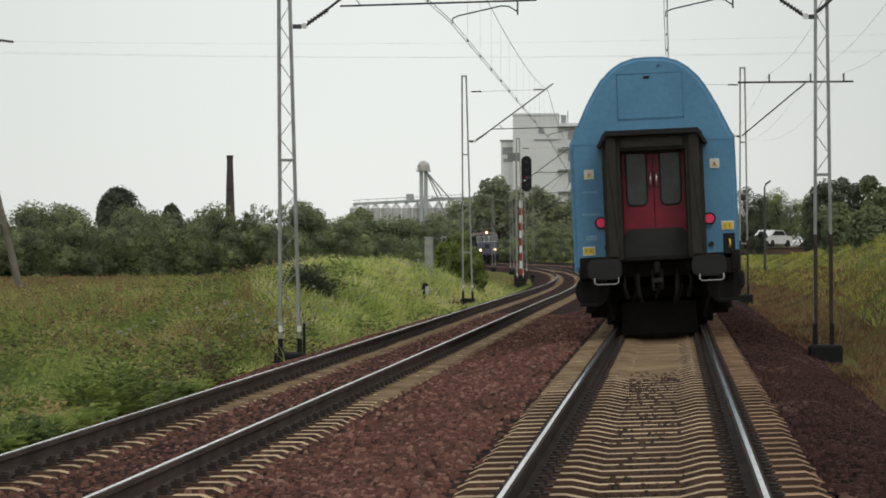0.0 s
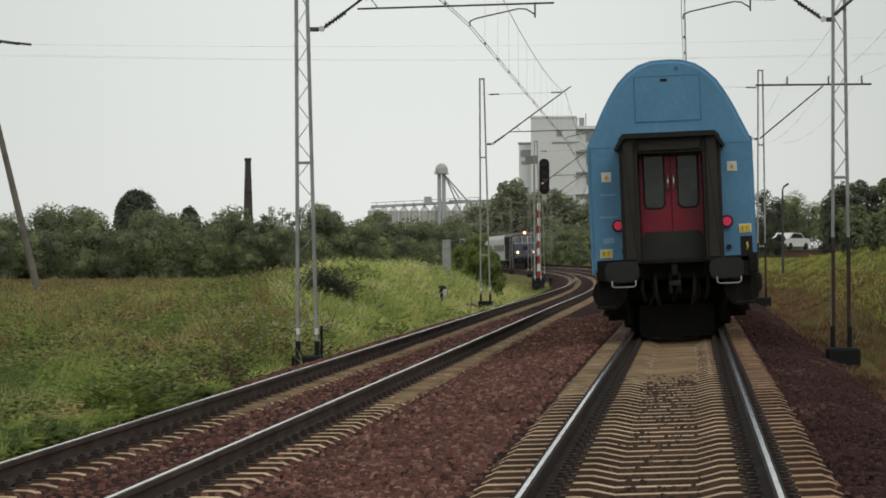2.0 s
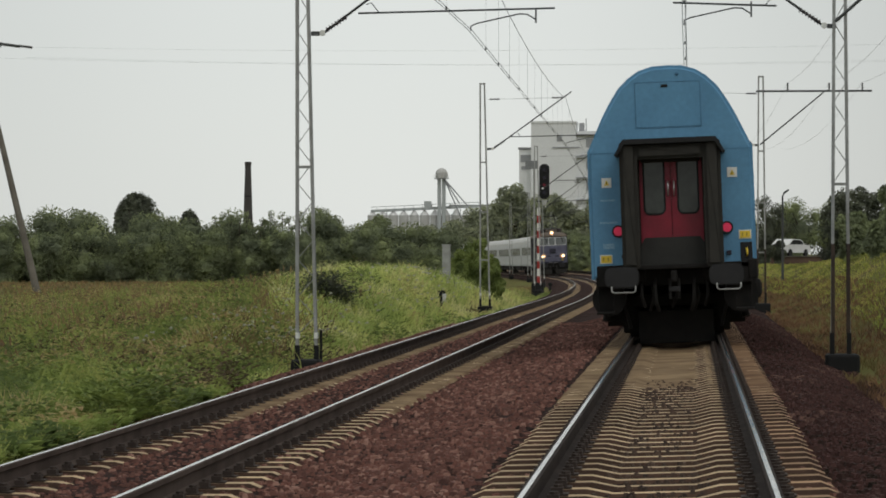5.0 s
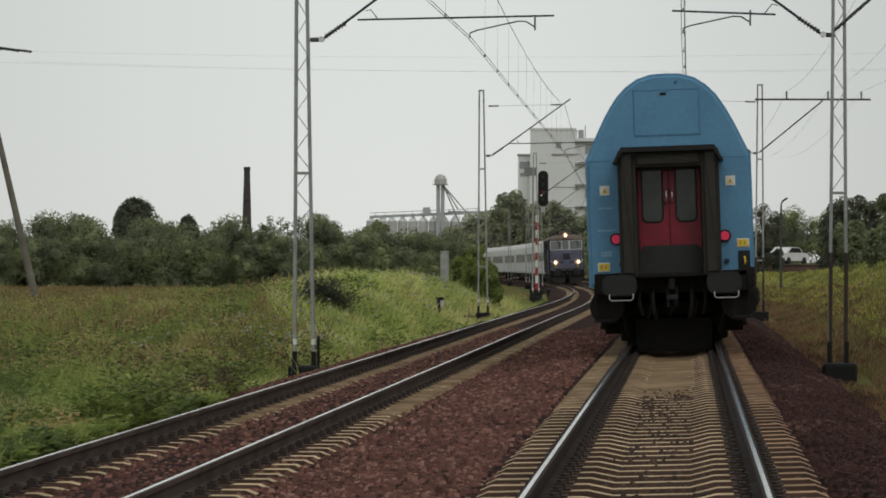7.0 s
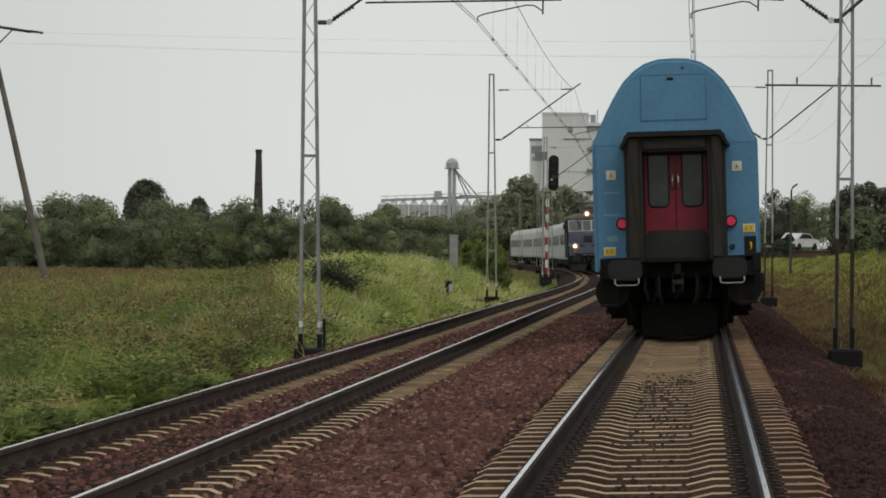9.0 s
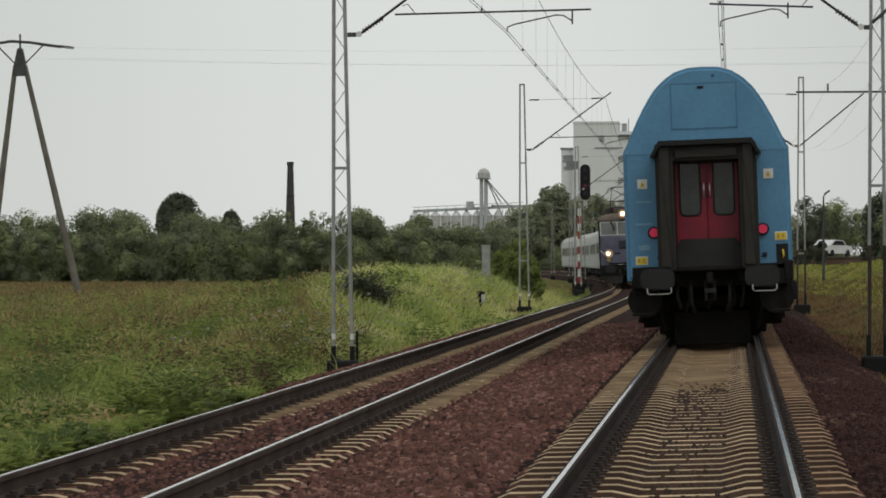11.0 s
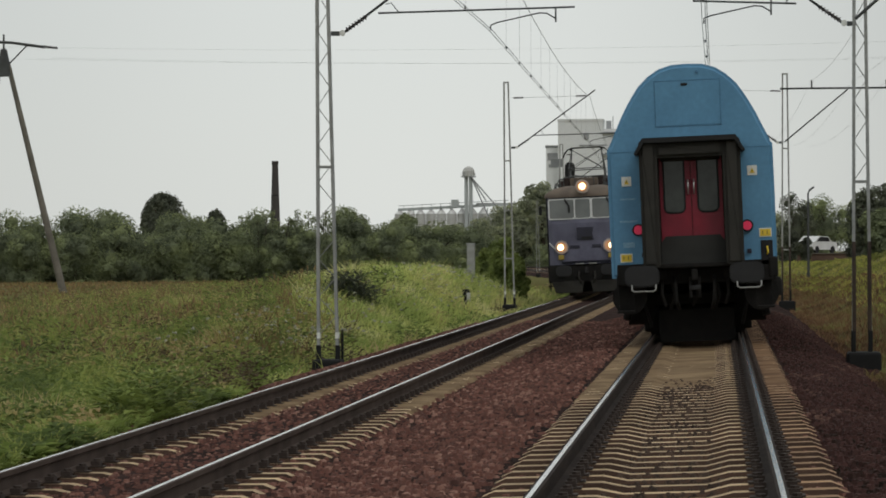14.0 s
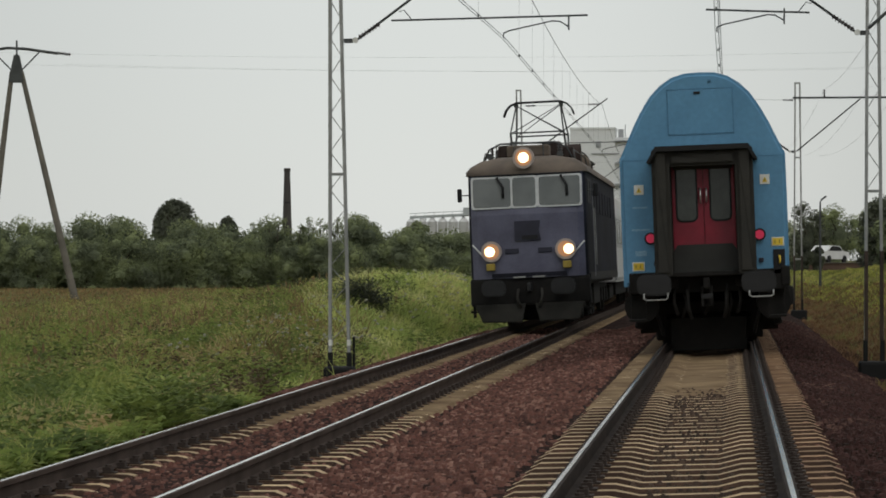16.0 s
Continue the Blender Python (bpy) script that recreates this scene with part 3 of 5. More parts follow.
    part("step_recess", box(B(), (1.235, -0.005, 1.36), (0.20, 0.03, 0.42), 0.01), "black", w, "black corner recess")
    part("recess_hook", pipe(B(), [(1.24, -0.03, 1.47), (1.25, -0.05, 1.38), (1.235, -0.03, 1.33)], 0.016), "yellow", w, "small orange hook")
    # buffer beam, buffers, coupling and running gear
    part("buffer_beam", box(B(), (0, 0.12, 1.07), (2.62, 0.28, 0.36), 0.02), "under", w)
    for sx in (-1, 1):
        bf = part("buffer", prism(B(), rounded(0.58, 0.36, 0.13, sx * 0.875, 1.04), -0.62, -0.56, 0.025), "buffer", w, "oval greasy buffer head")
        part("buffer_stem", rod(B(), (sx * 0.875, -0.57, 1.04), (sx * 0.875, 0.0, 1.04), 0.11, 18, 0.14), "under", bf)
        part("buffer_collar", disc(B(), (sx * 0.875, -0.03, 1.04), 0.19, 0.05, 18), "under", bf)
        c = -0.85 if sx < 0 else 0.91
        part("step_handle", pipe(B(), [(c - 0.20, -0.62, 0.90), (c - 0.20, -0.64, 0.82), (c - 0.16, -0.64, 0.79), (c + 0.16, -0.64, 0.79), (c + 0.20, -0.64, 0.82), (c + 0.20, -0.62, 0.90)], 0.013), "galv", w, "bright tubular shunter's handle")
        part("footstep", box(B(), (sx * 1.18, -0.1, 0.45), (0.30, 0.25, 0.04), 0.01), "under", w)
        part("air_reservoir", rod(B(), (sx * 1.12, 0.15, 0.68), (sx * 1.12, 0.95, 0.68), 0.29, 24), "under", w)
        for k in (-0.13, 0.13):
            part("step_hanger", box(B(), (sx * 1.18 + k, -0.02, 0.74), (0.03, 0.05, 0.62)), "under", w)
        part("brake_hose", pipe(B(), [(sx * 0.33, -0.05, 1.0), (sx * 0.33, -0.22, 0.88), (sx * 0.32, -0.26, 0.62), (sx * 0.27, -0.16, 0.45)], 0.032), "under", w)
        part("heating_cable", pipe(B(), [(sx * 0.55, -0.05, 0.98), (sx * 0.56, -0.18, 0.72), (sx * 0.50, -0.16, 0.52)], 0.028), "under", w)
        part("jumper_box", box(B(), (sx * 0.56, -0.06, 1.06), (0.16, 0.16, 0.2), 0.02), "under", w)
    part("draw_hook", box(B(), (0, -0.22, 1.04), (0.11, 0.36, 0.20), 0.03), "under", w)
    part("coupling_screw", pipe(B(), [(-0.07, -0.24, 1.0), (-0.08, -0.24, 0.66), (0.08, -0.24, 0.66), (0.07, -0.24, 1.0)], 0.03), "under", w)
    part("coupling_nut", box(B(), (0, -0.24, 0.82), (0.20, 0.09, 0.09), 0.02), "buffer", w)
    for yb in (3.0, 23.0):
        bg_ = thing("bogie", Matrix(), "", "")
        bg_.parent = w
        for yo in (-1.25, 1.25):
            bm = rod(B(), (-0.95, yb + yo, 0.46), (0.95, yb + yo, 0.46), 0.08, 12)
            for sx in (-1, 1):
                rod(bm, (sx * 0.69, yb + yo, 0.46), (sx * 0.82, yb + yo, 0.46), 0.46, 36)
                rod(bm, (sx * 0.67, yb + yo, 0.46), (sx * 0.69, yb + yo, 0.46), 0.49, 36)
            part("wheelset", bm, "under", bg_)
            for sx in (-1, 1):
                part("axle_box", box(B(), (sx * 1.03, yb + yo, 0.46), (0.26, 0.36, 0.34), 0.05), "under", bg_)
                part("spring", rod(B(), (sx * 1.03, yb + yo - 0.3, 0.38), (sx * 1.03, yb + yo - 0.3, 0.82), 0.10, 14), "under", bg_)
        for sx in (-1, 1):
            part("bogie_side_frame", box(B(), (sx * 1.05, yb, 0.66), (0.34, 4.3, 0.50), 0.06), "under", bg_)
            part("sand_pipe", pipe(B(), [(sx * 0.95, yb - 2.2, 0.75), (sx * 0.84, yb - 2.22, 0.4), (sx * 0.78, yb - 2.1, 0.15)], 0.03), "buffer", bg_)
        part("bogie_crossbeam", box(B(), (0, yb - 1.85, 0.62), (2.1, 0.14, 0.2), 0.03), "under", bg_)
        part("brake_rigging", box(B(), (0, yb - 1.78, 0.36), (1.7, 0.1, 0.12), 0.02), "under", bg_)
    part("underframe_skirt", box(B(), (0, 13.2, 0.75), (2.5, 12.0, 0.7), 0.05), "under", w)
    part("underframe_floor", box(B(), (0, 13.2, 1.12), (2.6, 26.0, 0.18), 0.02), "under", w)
    # two black boards added under the coach in place of its deep shade
    part("shade_board", box(B(), (0, 2.45, 0.56), (1.9, 0.12, 1.06), 0.04), "under", w)
    part("shade_flap", box(B(), (0, 0.92, 0.16), (1.30, 0.06, 0.56), 0.01), "under", w)
    part("hand_brake_box", box(B(), (1.36, 0.5, 0.78), (0.24, 0.5, 0.36), 0.10), "under", w)
    part("corner_post", box(B(), (1.33, 0.06, 1.12), (0.16, 0.2, 0.34), 0.03), "under", w)
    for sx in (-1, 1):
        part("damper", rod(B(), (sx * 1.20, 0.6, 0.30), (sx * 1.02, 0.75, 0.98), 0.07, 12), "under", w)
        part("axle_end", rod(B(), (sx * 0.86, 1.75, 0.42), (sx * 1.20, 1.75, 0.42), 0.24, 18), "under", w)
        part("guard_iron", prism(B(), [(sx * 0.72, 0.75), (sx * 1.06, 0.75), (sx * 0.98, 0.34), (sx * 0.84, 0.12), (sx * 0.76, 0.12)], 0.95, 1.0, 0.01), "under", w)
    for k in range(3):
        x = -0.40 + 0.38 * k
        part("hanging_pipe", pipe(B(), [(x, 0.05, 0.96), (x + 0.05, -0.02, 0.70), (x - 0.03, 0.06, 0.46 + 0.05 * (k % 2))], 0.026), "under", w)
    return w


build_coach()


# ---- overhead line ----
def lattice_mast(m, height, side, laced, name_label):
    """Two tapering channel legs tied by lacing or plates, a black foot and a concrete block. side: +1 when the arm reaches to +x;
    laced: the height from which diagonal lacing runs up, or None."""
    t = thing("catenary_mast", m, name_label, "catenary mast", "masts of the overhead line")
    legs = []
    for sx in (-1, 1):
        x0 = sx * (0.208 if side > 0 else 0.18)
        x1 = x0 - sx * ((0.0 if sx < 0 else 0.205) if side > 0 else (0.05 if sx < 0 else 0.09))
        bm = B()
        u = [(0, -0.06), (sx * -0.055, -0.06), (sx * -0.055, -0.05), (sx * -0.012, -0.05), (sx * -0.012, 0.05), (sx * -0.055, 0.05), (sx * -0.055, 0.06), (0, 0.06)]
        lo = [bm.verts.new((x0 + a, b, 0)) for a, b in u]
        hi = [bm.verts.new((x1 + a, b, height)) for a, b in u]
        for i in range(8):
            bm.faces.new((lo[i], lo[(i + 1) % 8], hi[(i + 1) % 8], hi[i]))
        bm.faces.new(lo[::-1])
        bm.faces.new(hi)
        bmesh.ops.recalc_face_normals(bm, faces=bm.faces)
        part("leg", bm, "galv", t)
        legs.append((x0 - sx * 0.028, x1 - sx * 0.028))
        part("foot", box(B(), (x0 - sx * 0.03, 0, 0.2), (0.08, 0.15, 0.44), 0.008), "tar", t, "black-painted mast foot")
        if side < 0:
            part("painted_shin", box(B(), (x0 - sx * 0.043, 0, 1.2), (0.066, 0.132, 1.62), 0.004), "rustpaint", t, "rusty brown lower leg")
        if side > 0:
            part("marking_band", box(B(), (x0 - sx * 0.035, 0, 0.60), (0.070, 0.13, 0.11), 0.004), "white", t)
    at_z = lambda k, z: legs[k][0] + (legs[k][1] - legs[k][0]) * z / height
    if laced is not None:
        n = int((height - laced) / 0.345)
        for i in range(n):
            za, zb = laced + (height - laced - 0.1) * i / n, laced + (height - laced - 0.1) * (i + 1) / n
            k, face = i % 2, -1 if i % 2 == 0 else 1
            part("lacing_bar", rod(B(), (at_z(k, za), face * 0.055, za), (at_z(1 - k, zb), face * 0.055, zb), 0.0085, 5), "galv", t)
    for z in (3.72 if side > 0 or laced is None else 3.08, height - 0.03) + (() if laced is not None else (1.9, 5.6)):
        xa, xb = at_z(0, z), at_z(1, z)
        part("tie_plate", box(B(), ((xa + xb) / 2, 0, z), (abs(xb - xa), 0.126, 0.05)), "galv", t)
    part("foundation", box(B(), (0, 0, -0.04) if side > 0 else (0.03, 0, -0.16), (0.54 if side > 0 else 0.60, 0.62, 0.40), 0.05), "tar", t, "black bitumen-coated concrete block")
    return t


def insulator(bm, p, q, r=0.055, n=7):
    p, q = Vector(p), Vector(q)
    rod(bm, p, q, r * 0.45, 8)
    for i in range(n):
        c = p.lerp(q, (i + 0.5) / n)
        d = (q - p).normalized() * 0.012
        rod(bm, c - d, c + d, r, 10, r * 0.7)
    return bm


def cantilever(m, side, z0, reach, stagger, pull, name_label, lift=0.0):
    """The swinging bracket: strut, registration pipe, steady arm, tie and insulators; z0: from the mast's base to the level of the rails."""
    t = thing("cantilever", m, name_label, "overhead bracket", "brackets of the overhead line")
    s = side
    zh = 5.40 + z0 + lift
    part("hinge", box(B(), (s * 0.16, 0, zh), (0.16, 0.10, 0.08), 0.01), "tube", t)
    part("eye_ring", disc(B(), (s * 0.29, 0, zh + 0.01), 0.055, 0.05, 16), "white", t, "pale insulator end ring")
    part("strut_insulator", insulator(B(), (s * 0.36, 0, zh + 0.06), (s * 0.74, 0, zh + 0.31), 0.055), "porcelain", t)
    part("strut", pipe(B(), [(s * 0.30, 0, zh), (s * (reach + 0.32), 0, zh + 0.66 * (reach + 0.32))], 0.024), "tube", t)
    xw = reach + stagger
    k = 1 if pull else -1
    xb = xw + k * 1.2
    x0, x1 = (0.96, xb + 0.35) if pull else (xb - 0.45, xw + 0.2)
    part("registration_pipe", pipe(B(), [(s * x0, 0, 5.86 + z0), (s * x1, 0, 5.93 + z0)], 0.018), "tube", t)
    part("hanger", pipe(B(), [(s * 1.35, 0, 5.86 + z0), (s * 1.2, 0, 6.05 + z0), (s * 1.1, 0, 6.02 + z0)], 0.009), "wire", t)
    part("drop_bracket", box(B(), (s * xb, 0, 5.80 + z0), (0.03, 0.03, 0.28)), "tube", t)
    part("steady_arm", pipe(B(), [(s * xb, 0, 5.72 + z0), (s * (xb - k * 0.16), 0, 5.82 + z0), (s * (xb - k * 0.3), 0, 5.83 + z0), (s * (xw + k * 0.12), 0, 5.66 + z0), (s * xw, 0, 5.61 + z0), (s * xw, 0, 5.52 + z0)], 0.013), "tube", t)
    part("top_tie", rod(B(), (s * 0.1, 0, 7.28 + z0), (s * (reach + 0.05), 0, 7.34 + z0), 0.007, 6), "farwire", t)
    part("tie_insulator", insulator(B(), (s * 0.18, 0, 7.28 + z0), (s * 0.55, 0, 7.29 + z0), 0.04), "porcelain", t)
    part("tie_insulator", insulator(B(), (s * (reach - 0.42), 0, 7.33 + z0), (s * (reach - 0.02), 0, 7.34 + z0), 0.04), "porcelain", t)
    return t


def wire(name, pts, r, material, label, category, n=5):
    return tagged(part(name, pipe(B(), pts, r, n), material), label, category)


def sagging(p, q, sag, n=10):
    return [tuple(Vector(p).lerp(Vector(q), i / n) - Vector((0, 0, sag * 4 * (i / n) * (1 - i / n)))) for i in range(n + 1)]


LM = "grey lattice steel catenary mast with black foot"
RIGHT_MASTS = [(53.0, 2.93, 8.6), (108.0, 2.87, 8.35), (168.0, 2.9, 8.5), (228.0, 2.9, 8.5), (288.0, 2.9, 8.5), (348.0, 2.9, 8.5), (415.0, 2.9, 8.5)]
LEFT_MASTS = [(54.0, -SPACING - 2.325, 8.8), (111.0, -SPACING - 2.95, 8.6), (172.0, -SPACING - 2.9, 8.6), (230.0, -SPACING - 2.9, 8.6), (288.0, -SPACING - 2.9, 8.6), (340.0, -SPACING - 2.9, 8.6)]


def put_masts():
    for off, masts, side in ((0.0, RIGHT_MASTS, -1), (-SPACING, LEFT_MASTS, 1)):
        drop = LEFT_DROP if off else 0.0
        supports = [(-6.0, 0.25)]
        for i, (y, lateral, h) in enumerate(masts):
            x = axis_x(y, lateral)
            rail = grade(y) - drop
            base = rail - 0.42
            m = Matrix.Translation((x, y, base))
            lattice_mast(m, h, side, (0.6 if off else 3.1) if i == 0 else None, LM)
            reach = abs(lateral - off)
            stag = (0.72 if off else -0.14) if i == 0 else (0.12 if off else -0.2)
            cantilever(m, side, 0.42 + drop, reach, stag, bool(off), "dark steel tube bracket with brown insulators on its mast", 0.09 if i == 0 else 0.0)
            supports.append((y, side * stag))
        supports.append((supports[-1][0] + 60, 0.2))
        for (ya, sa), (yb, sb) in zip(supports, supports[1:]):
            pa = Vector((axis_x(ya, off + sa), ya, grade(ya) - drop))
            pb = Vector((axis_x(yb, off + sb), yb, grade(yb) - drop))
            bm = B()
            for e in (-0.03, 0.03):
                rod(bm, pa + Vector((e, 0, 5.52 + drop)), pb + Vector((e, 0, 5.52 + drop)), 0.006, 5)
            tagged(part("contact_wire", bm, "wire"), "twin grooved copper contact wire over the track", "overhead wire", "overhead wires")
            top = sagging(pa + Vector((0, 0, 7.3 + drop)), pb + Vector((0, 0, 7.3 + drop)), 0.45, 12)
            tagged(part("catenary_wire", pipe(B(), top, 0.0075, 5), "wire"), "sagging catenary wire over the track", "overhead wire", "overhead wires")
            bm = B()
            for k in range(1, 12):
                q = Vector(top[k])
                rod(bm, q, pa.lerp(pb, k / 12) + Vector((0, 0, 5.52 + drop)), 0.0018, 4)
                box(bm, pa.lerp(pb, k / 12) + Vector((0, 0, 5.53 + drop)), (0.03, 0.05, 0.05))
            tagged(part("dropper_wires", bm, "wire"), "thin droppers between the catenary and contact wires", "overhead wire", "overhead wires", "stuff")


put_masts()


def feeder_arm():
    """The cross-arm on the second right mast, with its brace and pin insulators, and the three wires that it carries."""
    y, lateral, h = RIGHT_MASTS[1]
    x, base = axis_x(y, lateral), grade(y) - 0.42
    t = thing("feeder_crossarm", Matrix.Translation((x, y - 0.12, base)), "long dark steel crossarm with brace and pin insulators", "crossarm")
    zt = 7.78
    part("beam", box(B(), (1.9, 0, zt), (4.2, 0.06, 0.07), 0.008), "tube", t)
    part("brace", rod(B(), (-0.05, 0, zt - 1.95), (2.25, 0, zt - 0.05), 0.026, 8), "tube", t)
    for px in (0.95, 2.45, 3.65):
        part("pin_insulator", insulator(B(), (px, 0, zt + 0.03), (px, 0, zt + 0.30), 0.05, 4), "porcelain", t)
        a = (x + px, y - 0.12, base + zt + 0.31)
        wire("feeder_wire", sagging(a, (x + px + 0.4, 53, base + zt + 0.9), 0.7), 0.0042, "farwire", "thin feeder wire along the railway", "overhead wire", 4)
        wire("feeder_wire", sagging(a, (axis_x(168, lateral) + px, 168, base + zt), 0.7), 0.0042, "farwire", "thin feeder wire along the railway", "overhead wire", 4)
    y, lateral, h = RIGHT_MASTS[0]
    b = grade(y) - 0.42
    s = thing("feeder_crossarm", Matrix.Translation((lateral, y - 0.12, b)), "dark steel brace of a feeder crossarm on the mast", "crossarm")
    part("brace", rod(B(), (-0.1, 0, 5.98), (1.9, 0, 7.75), 0.03, 8), "tube", s)
    part("beam", box(B(), (1.8, 0, 7.8), (3.9, 0.07, 0.08), 0.008), "tube", s)


feeder_arm()


def power_pole(m):
    t = thing("power_pole", m, "grey concrete A-frame power pole with steel crossarm", "power pole")
    for sx in (-1, 1):
        part("pole_leg", rod(B(), (2.75 if sx > 0 else -1.5, 0, -0.4), (sx * 0.20, 0, 10.2), 0.17, 14, 0.10), "pole", t)
    part("apex_bracket", prism(B(), [(-0.32, 9.75), (0.32, 9.75), (0.24, 10.25), (0.10, 10.9), (-0.10, 10.9), (-0.24, 10.25)], -0.12, 0.12, 0.02), "tube", t)
    part("crossarm", pipe(B(), [(-1.75, 0, 11.0), (-0.4, 0, 11.2), (0.4, 0, 11.15), (1.75, 0, 10.95)], 0.06), "tube", t)
    for sx in (-1, 1):
        part("stay", rod(B(), (sx * 0.15, 0, 10.2), (sx * 1.0, 0, 11.05), 0.03, 6), "tube", t)
        part("line_insulator", insulator(B(), (sx * 1.7, 0, 10.98), (sx * 2.3, -0.1, 10.9), 0.07), "porcelain", t)
    part("top_pin", rod(B(), (0, 0, 10.9), (0, 0, 11.5), 0.04, 8), "tube", t)
    return t


POLE_X, POLE_Y, POLE_SIZE = -39.05, 160.0, 1.333
POLE_FOOT = -1.75
power_pole(Matrix.Translation((POLE_X, POLE_Y, POLE_FOOT)) @ Matrix.Diagonal((POLE_SIZE, POLE_SIZE, POLE_SIZE, 1)))
for k, dz in ((0, 0.55), (1, 0.0), (2, 0.0)):
    z0 = POLE_FOOT + (10.5 + dz) * POLE_SIZE
    wire("power_line", sagging((POLE_X + (k - 1) * 2.67, POLE_Y, z0), (100, POLE_Y + 13 * k - 11, z0 + 4.8 + 0.67 * k), 2.53, 24), 0.0046, "farwire", "thin grey power line across the sky", "power line", 4)


# ---- signal, cabinet post and sign ----
def signal():
    y = 178.0
    x = axis_x(y, -SPACING - 3.0)
    z = grade(y) - LEFT_DROP - 0.45
    t = thing("railway_signal", Matrix.Translation((x, y, z)), "black colour-light signal on a red and white post", "railway signal")
    part("base_block", box(B(), (0, 0, 0.2), (0.75, 0.6, 0.75), 0.05), "tar", t)
    for i in range(10):
        part("post_band", rod(B(), (0.05, 0, 0.5 + i * 0.46), (0.05, 0, 0.96 + i * 0.46), 0.105, 12), "white" if i % 2 else "signalred", t)
    part("ladder_post", rod(B(), (-0.22, 0.1, 0.2), (-0.22, 0.1, 7.9), 0.05, 8), "galv", t)
    part("bracket", box(B(), (0.3, 0, 5.5), (0.7, 0.1, 0.08), 0.01), "tube", t)
    head = part("signal_head", prism(B(), rounded(0.62, 2.15, 0.30, 0.40, 6.70, 8), -0.06, 0.0, 0.02), "black", t)
    part("housing", prism(B(), rounded(0.36, 1.8, 0.1, 0.40, 6.70), 0.0, 0.25, 0.02), "black", head)
    for k in range(4):
        zz = 7.40 - k * 0.46
        part("lens_hood", rod(B(), (0.40, -0.26, zz), (0.40, -0.05, zz), 0.14, 14), "black", head)
        part("lens", disc(B(), (0.40, -0.265, zz), 0.09, 0.02, 14), "red" if k == 2 else "dark", head)
    part("globe", rod(B(), (0.40, 0, 5.27), (0.40, 0, 5.57), 0.10, 12, 0.17), "winframe", t, "pale lamp under the head")
    part("number_board", box(B(), (-0.36, -0.05, 7.72), (0.78, 0.03, 0.5), 0.01), "coachband", t, "grey blank board")


signal()


def trackside_marker(x, y, h, face, label):
    t = thing("trackside_marker", Matrix.Translation((x, y, ground_z(x, y))), label, "marker post", "markers beside the track")
    part("post", rod(B(), (0, 0, -0.1), (0, 0, h), 0.06, 10), "tar", t)
    part("cap", box(B(), (0, 0, h + 0.05), (0.26, 0.2, 0.2), 0.04), "tar", t)
    if face:
        part("plate", box(B(), (0.10, -0.11, h - 0.08), (0.12, 0.02, 0.24), 0.005), "winframe", t, "small pale plate")


trackside_marker(axis_x(174.0, -SPACING - 2.2), 174.0, 0.5, False, "small dark marker post beside the signal")
trackside_marker(-8.05, 98.0, 0.62, True, "small dark marker post with a pale plate in the grass")


def mast_stake():
    """The short black stake at the foot of the first mast of the second track."""
    y, lateral, h = LEFT_MASTS[0]
    x = axis_x(y, lateral) + 0.23
    t = thing("earthing_stake", Matrix.Translation((x, y + 0.25, -LEFT_DROP - 0.45)), "short black stake at the foot of the mast", "stake")
    part("stake", box(B(), (0, 0, 0.34), (0.045, 0.05, 0.78), 0.01), "tar", t)
    part("strap", box(B(), (-0.05, -0.12, 0.62), (0.03, 0.26, 0.03), 0.005), "tar", t)


mast_stake()


def trackside_post(x, y, w, h):
    t = thing("concrete_cabinet", Matrix.Translation((x, y, ground_z(x, y) - 0.1)), "slim pale grey trackside cabinet in the grass", "cabinet")
    part("body", box(B(), (0, 0, h / 2), (w, 0.25, h), 0.015), "galv", t)
    part("lid", box(B(), (0, 0, h + 0.02), (w + 0.05, 0.30, 0.05), 0.01), "galv", t)


trackside_post(-9.55, 118, 0.32, 1.75)


# ---- the oncoming train ----
def loco():
    t = thing("electric_locomotive", Matrix(), "faded violet-blue electric locomotive with lit headlights, running on the rails", "locomotive")
    L = 19.2
    bm = B()
    # nose in plan: blunt with rounded corners; the windscreen band rakes back a little
    rows = [(1.24, 0.0), (2.85, 0.0), (3.90, 0.22)]
    plan = [(-1.51, 0.45), (-1.49, 0.20), (-1.43, 0.08), (-1.28, 0.01), (0.0, -0.03), (1.28, 0.01), (1.43, 0.08), (1.49, 0.20), (1.51, 0.45), (1.51, L - 0.62), (1.33, L - 0.1), (0.0, L), (-1.33, L - 0.1), (-1.51, L - 0.62)]
    rings = []
    for z, rake in rows:
        rings.append([bm.verts.new((x, y + (rake if y < 1 else -rake if y > L - 1 else 0), z)) for x, y in plan])
    k = len(plan)
    for a, b in zip(rings, rings[1:]):
        for i in range(k):
            bm.faces.new((a[i], a[(i + 1) % k], b[(i + 1) % k], b[i]))
    bm.faces.new(rings[0][::-1])
    bm.faces.new(rings[-1])
    bmesh.ops.recalc_face_normals(bm, faces=bm.faces)
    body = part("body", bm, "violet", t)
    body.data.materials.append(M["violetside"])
    # side-facing panels get near-black paint: shade and dirt put into the colour
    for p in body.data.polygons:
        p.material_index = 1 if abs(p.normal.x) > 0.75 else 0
    bm = B()
    rr = []
    for z, inset in ((3.88, -0.05), (3.97, -0.05), (4.10, 0.06), (4.24, 0.30), (4.34, 0.75)):
        rr.append([bm.verts.new((x * (1 - inset / 1.5), (y + 0.22 + inset * 0.9) if y < 1 else (y - 0.22 - inset * 0.9) if y > L - 1 else y, z)) for x, y in plan])
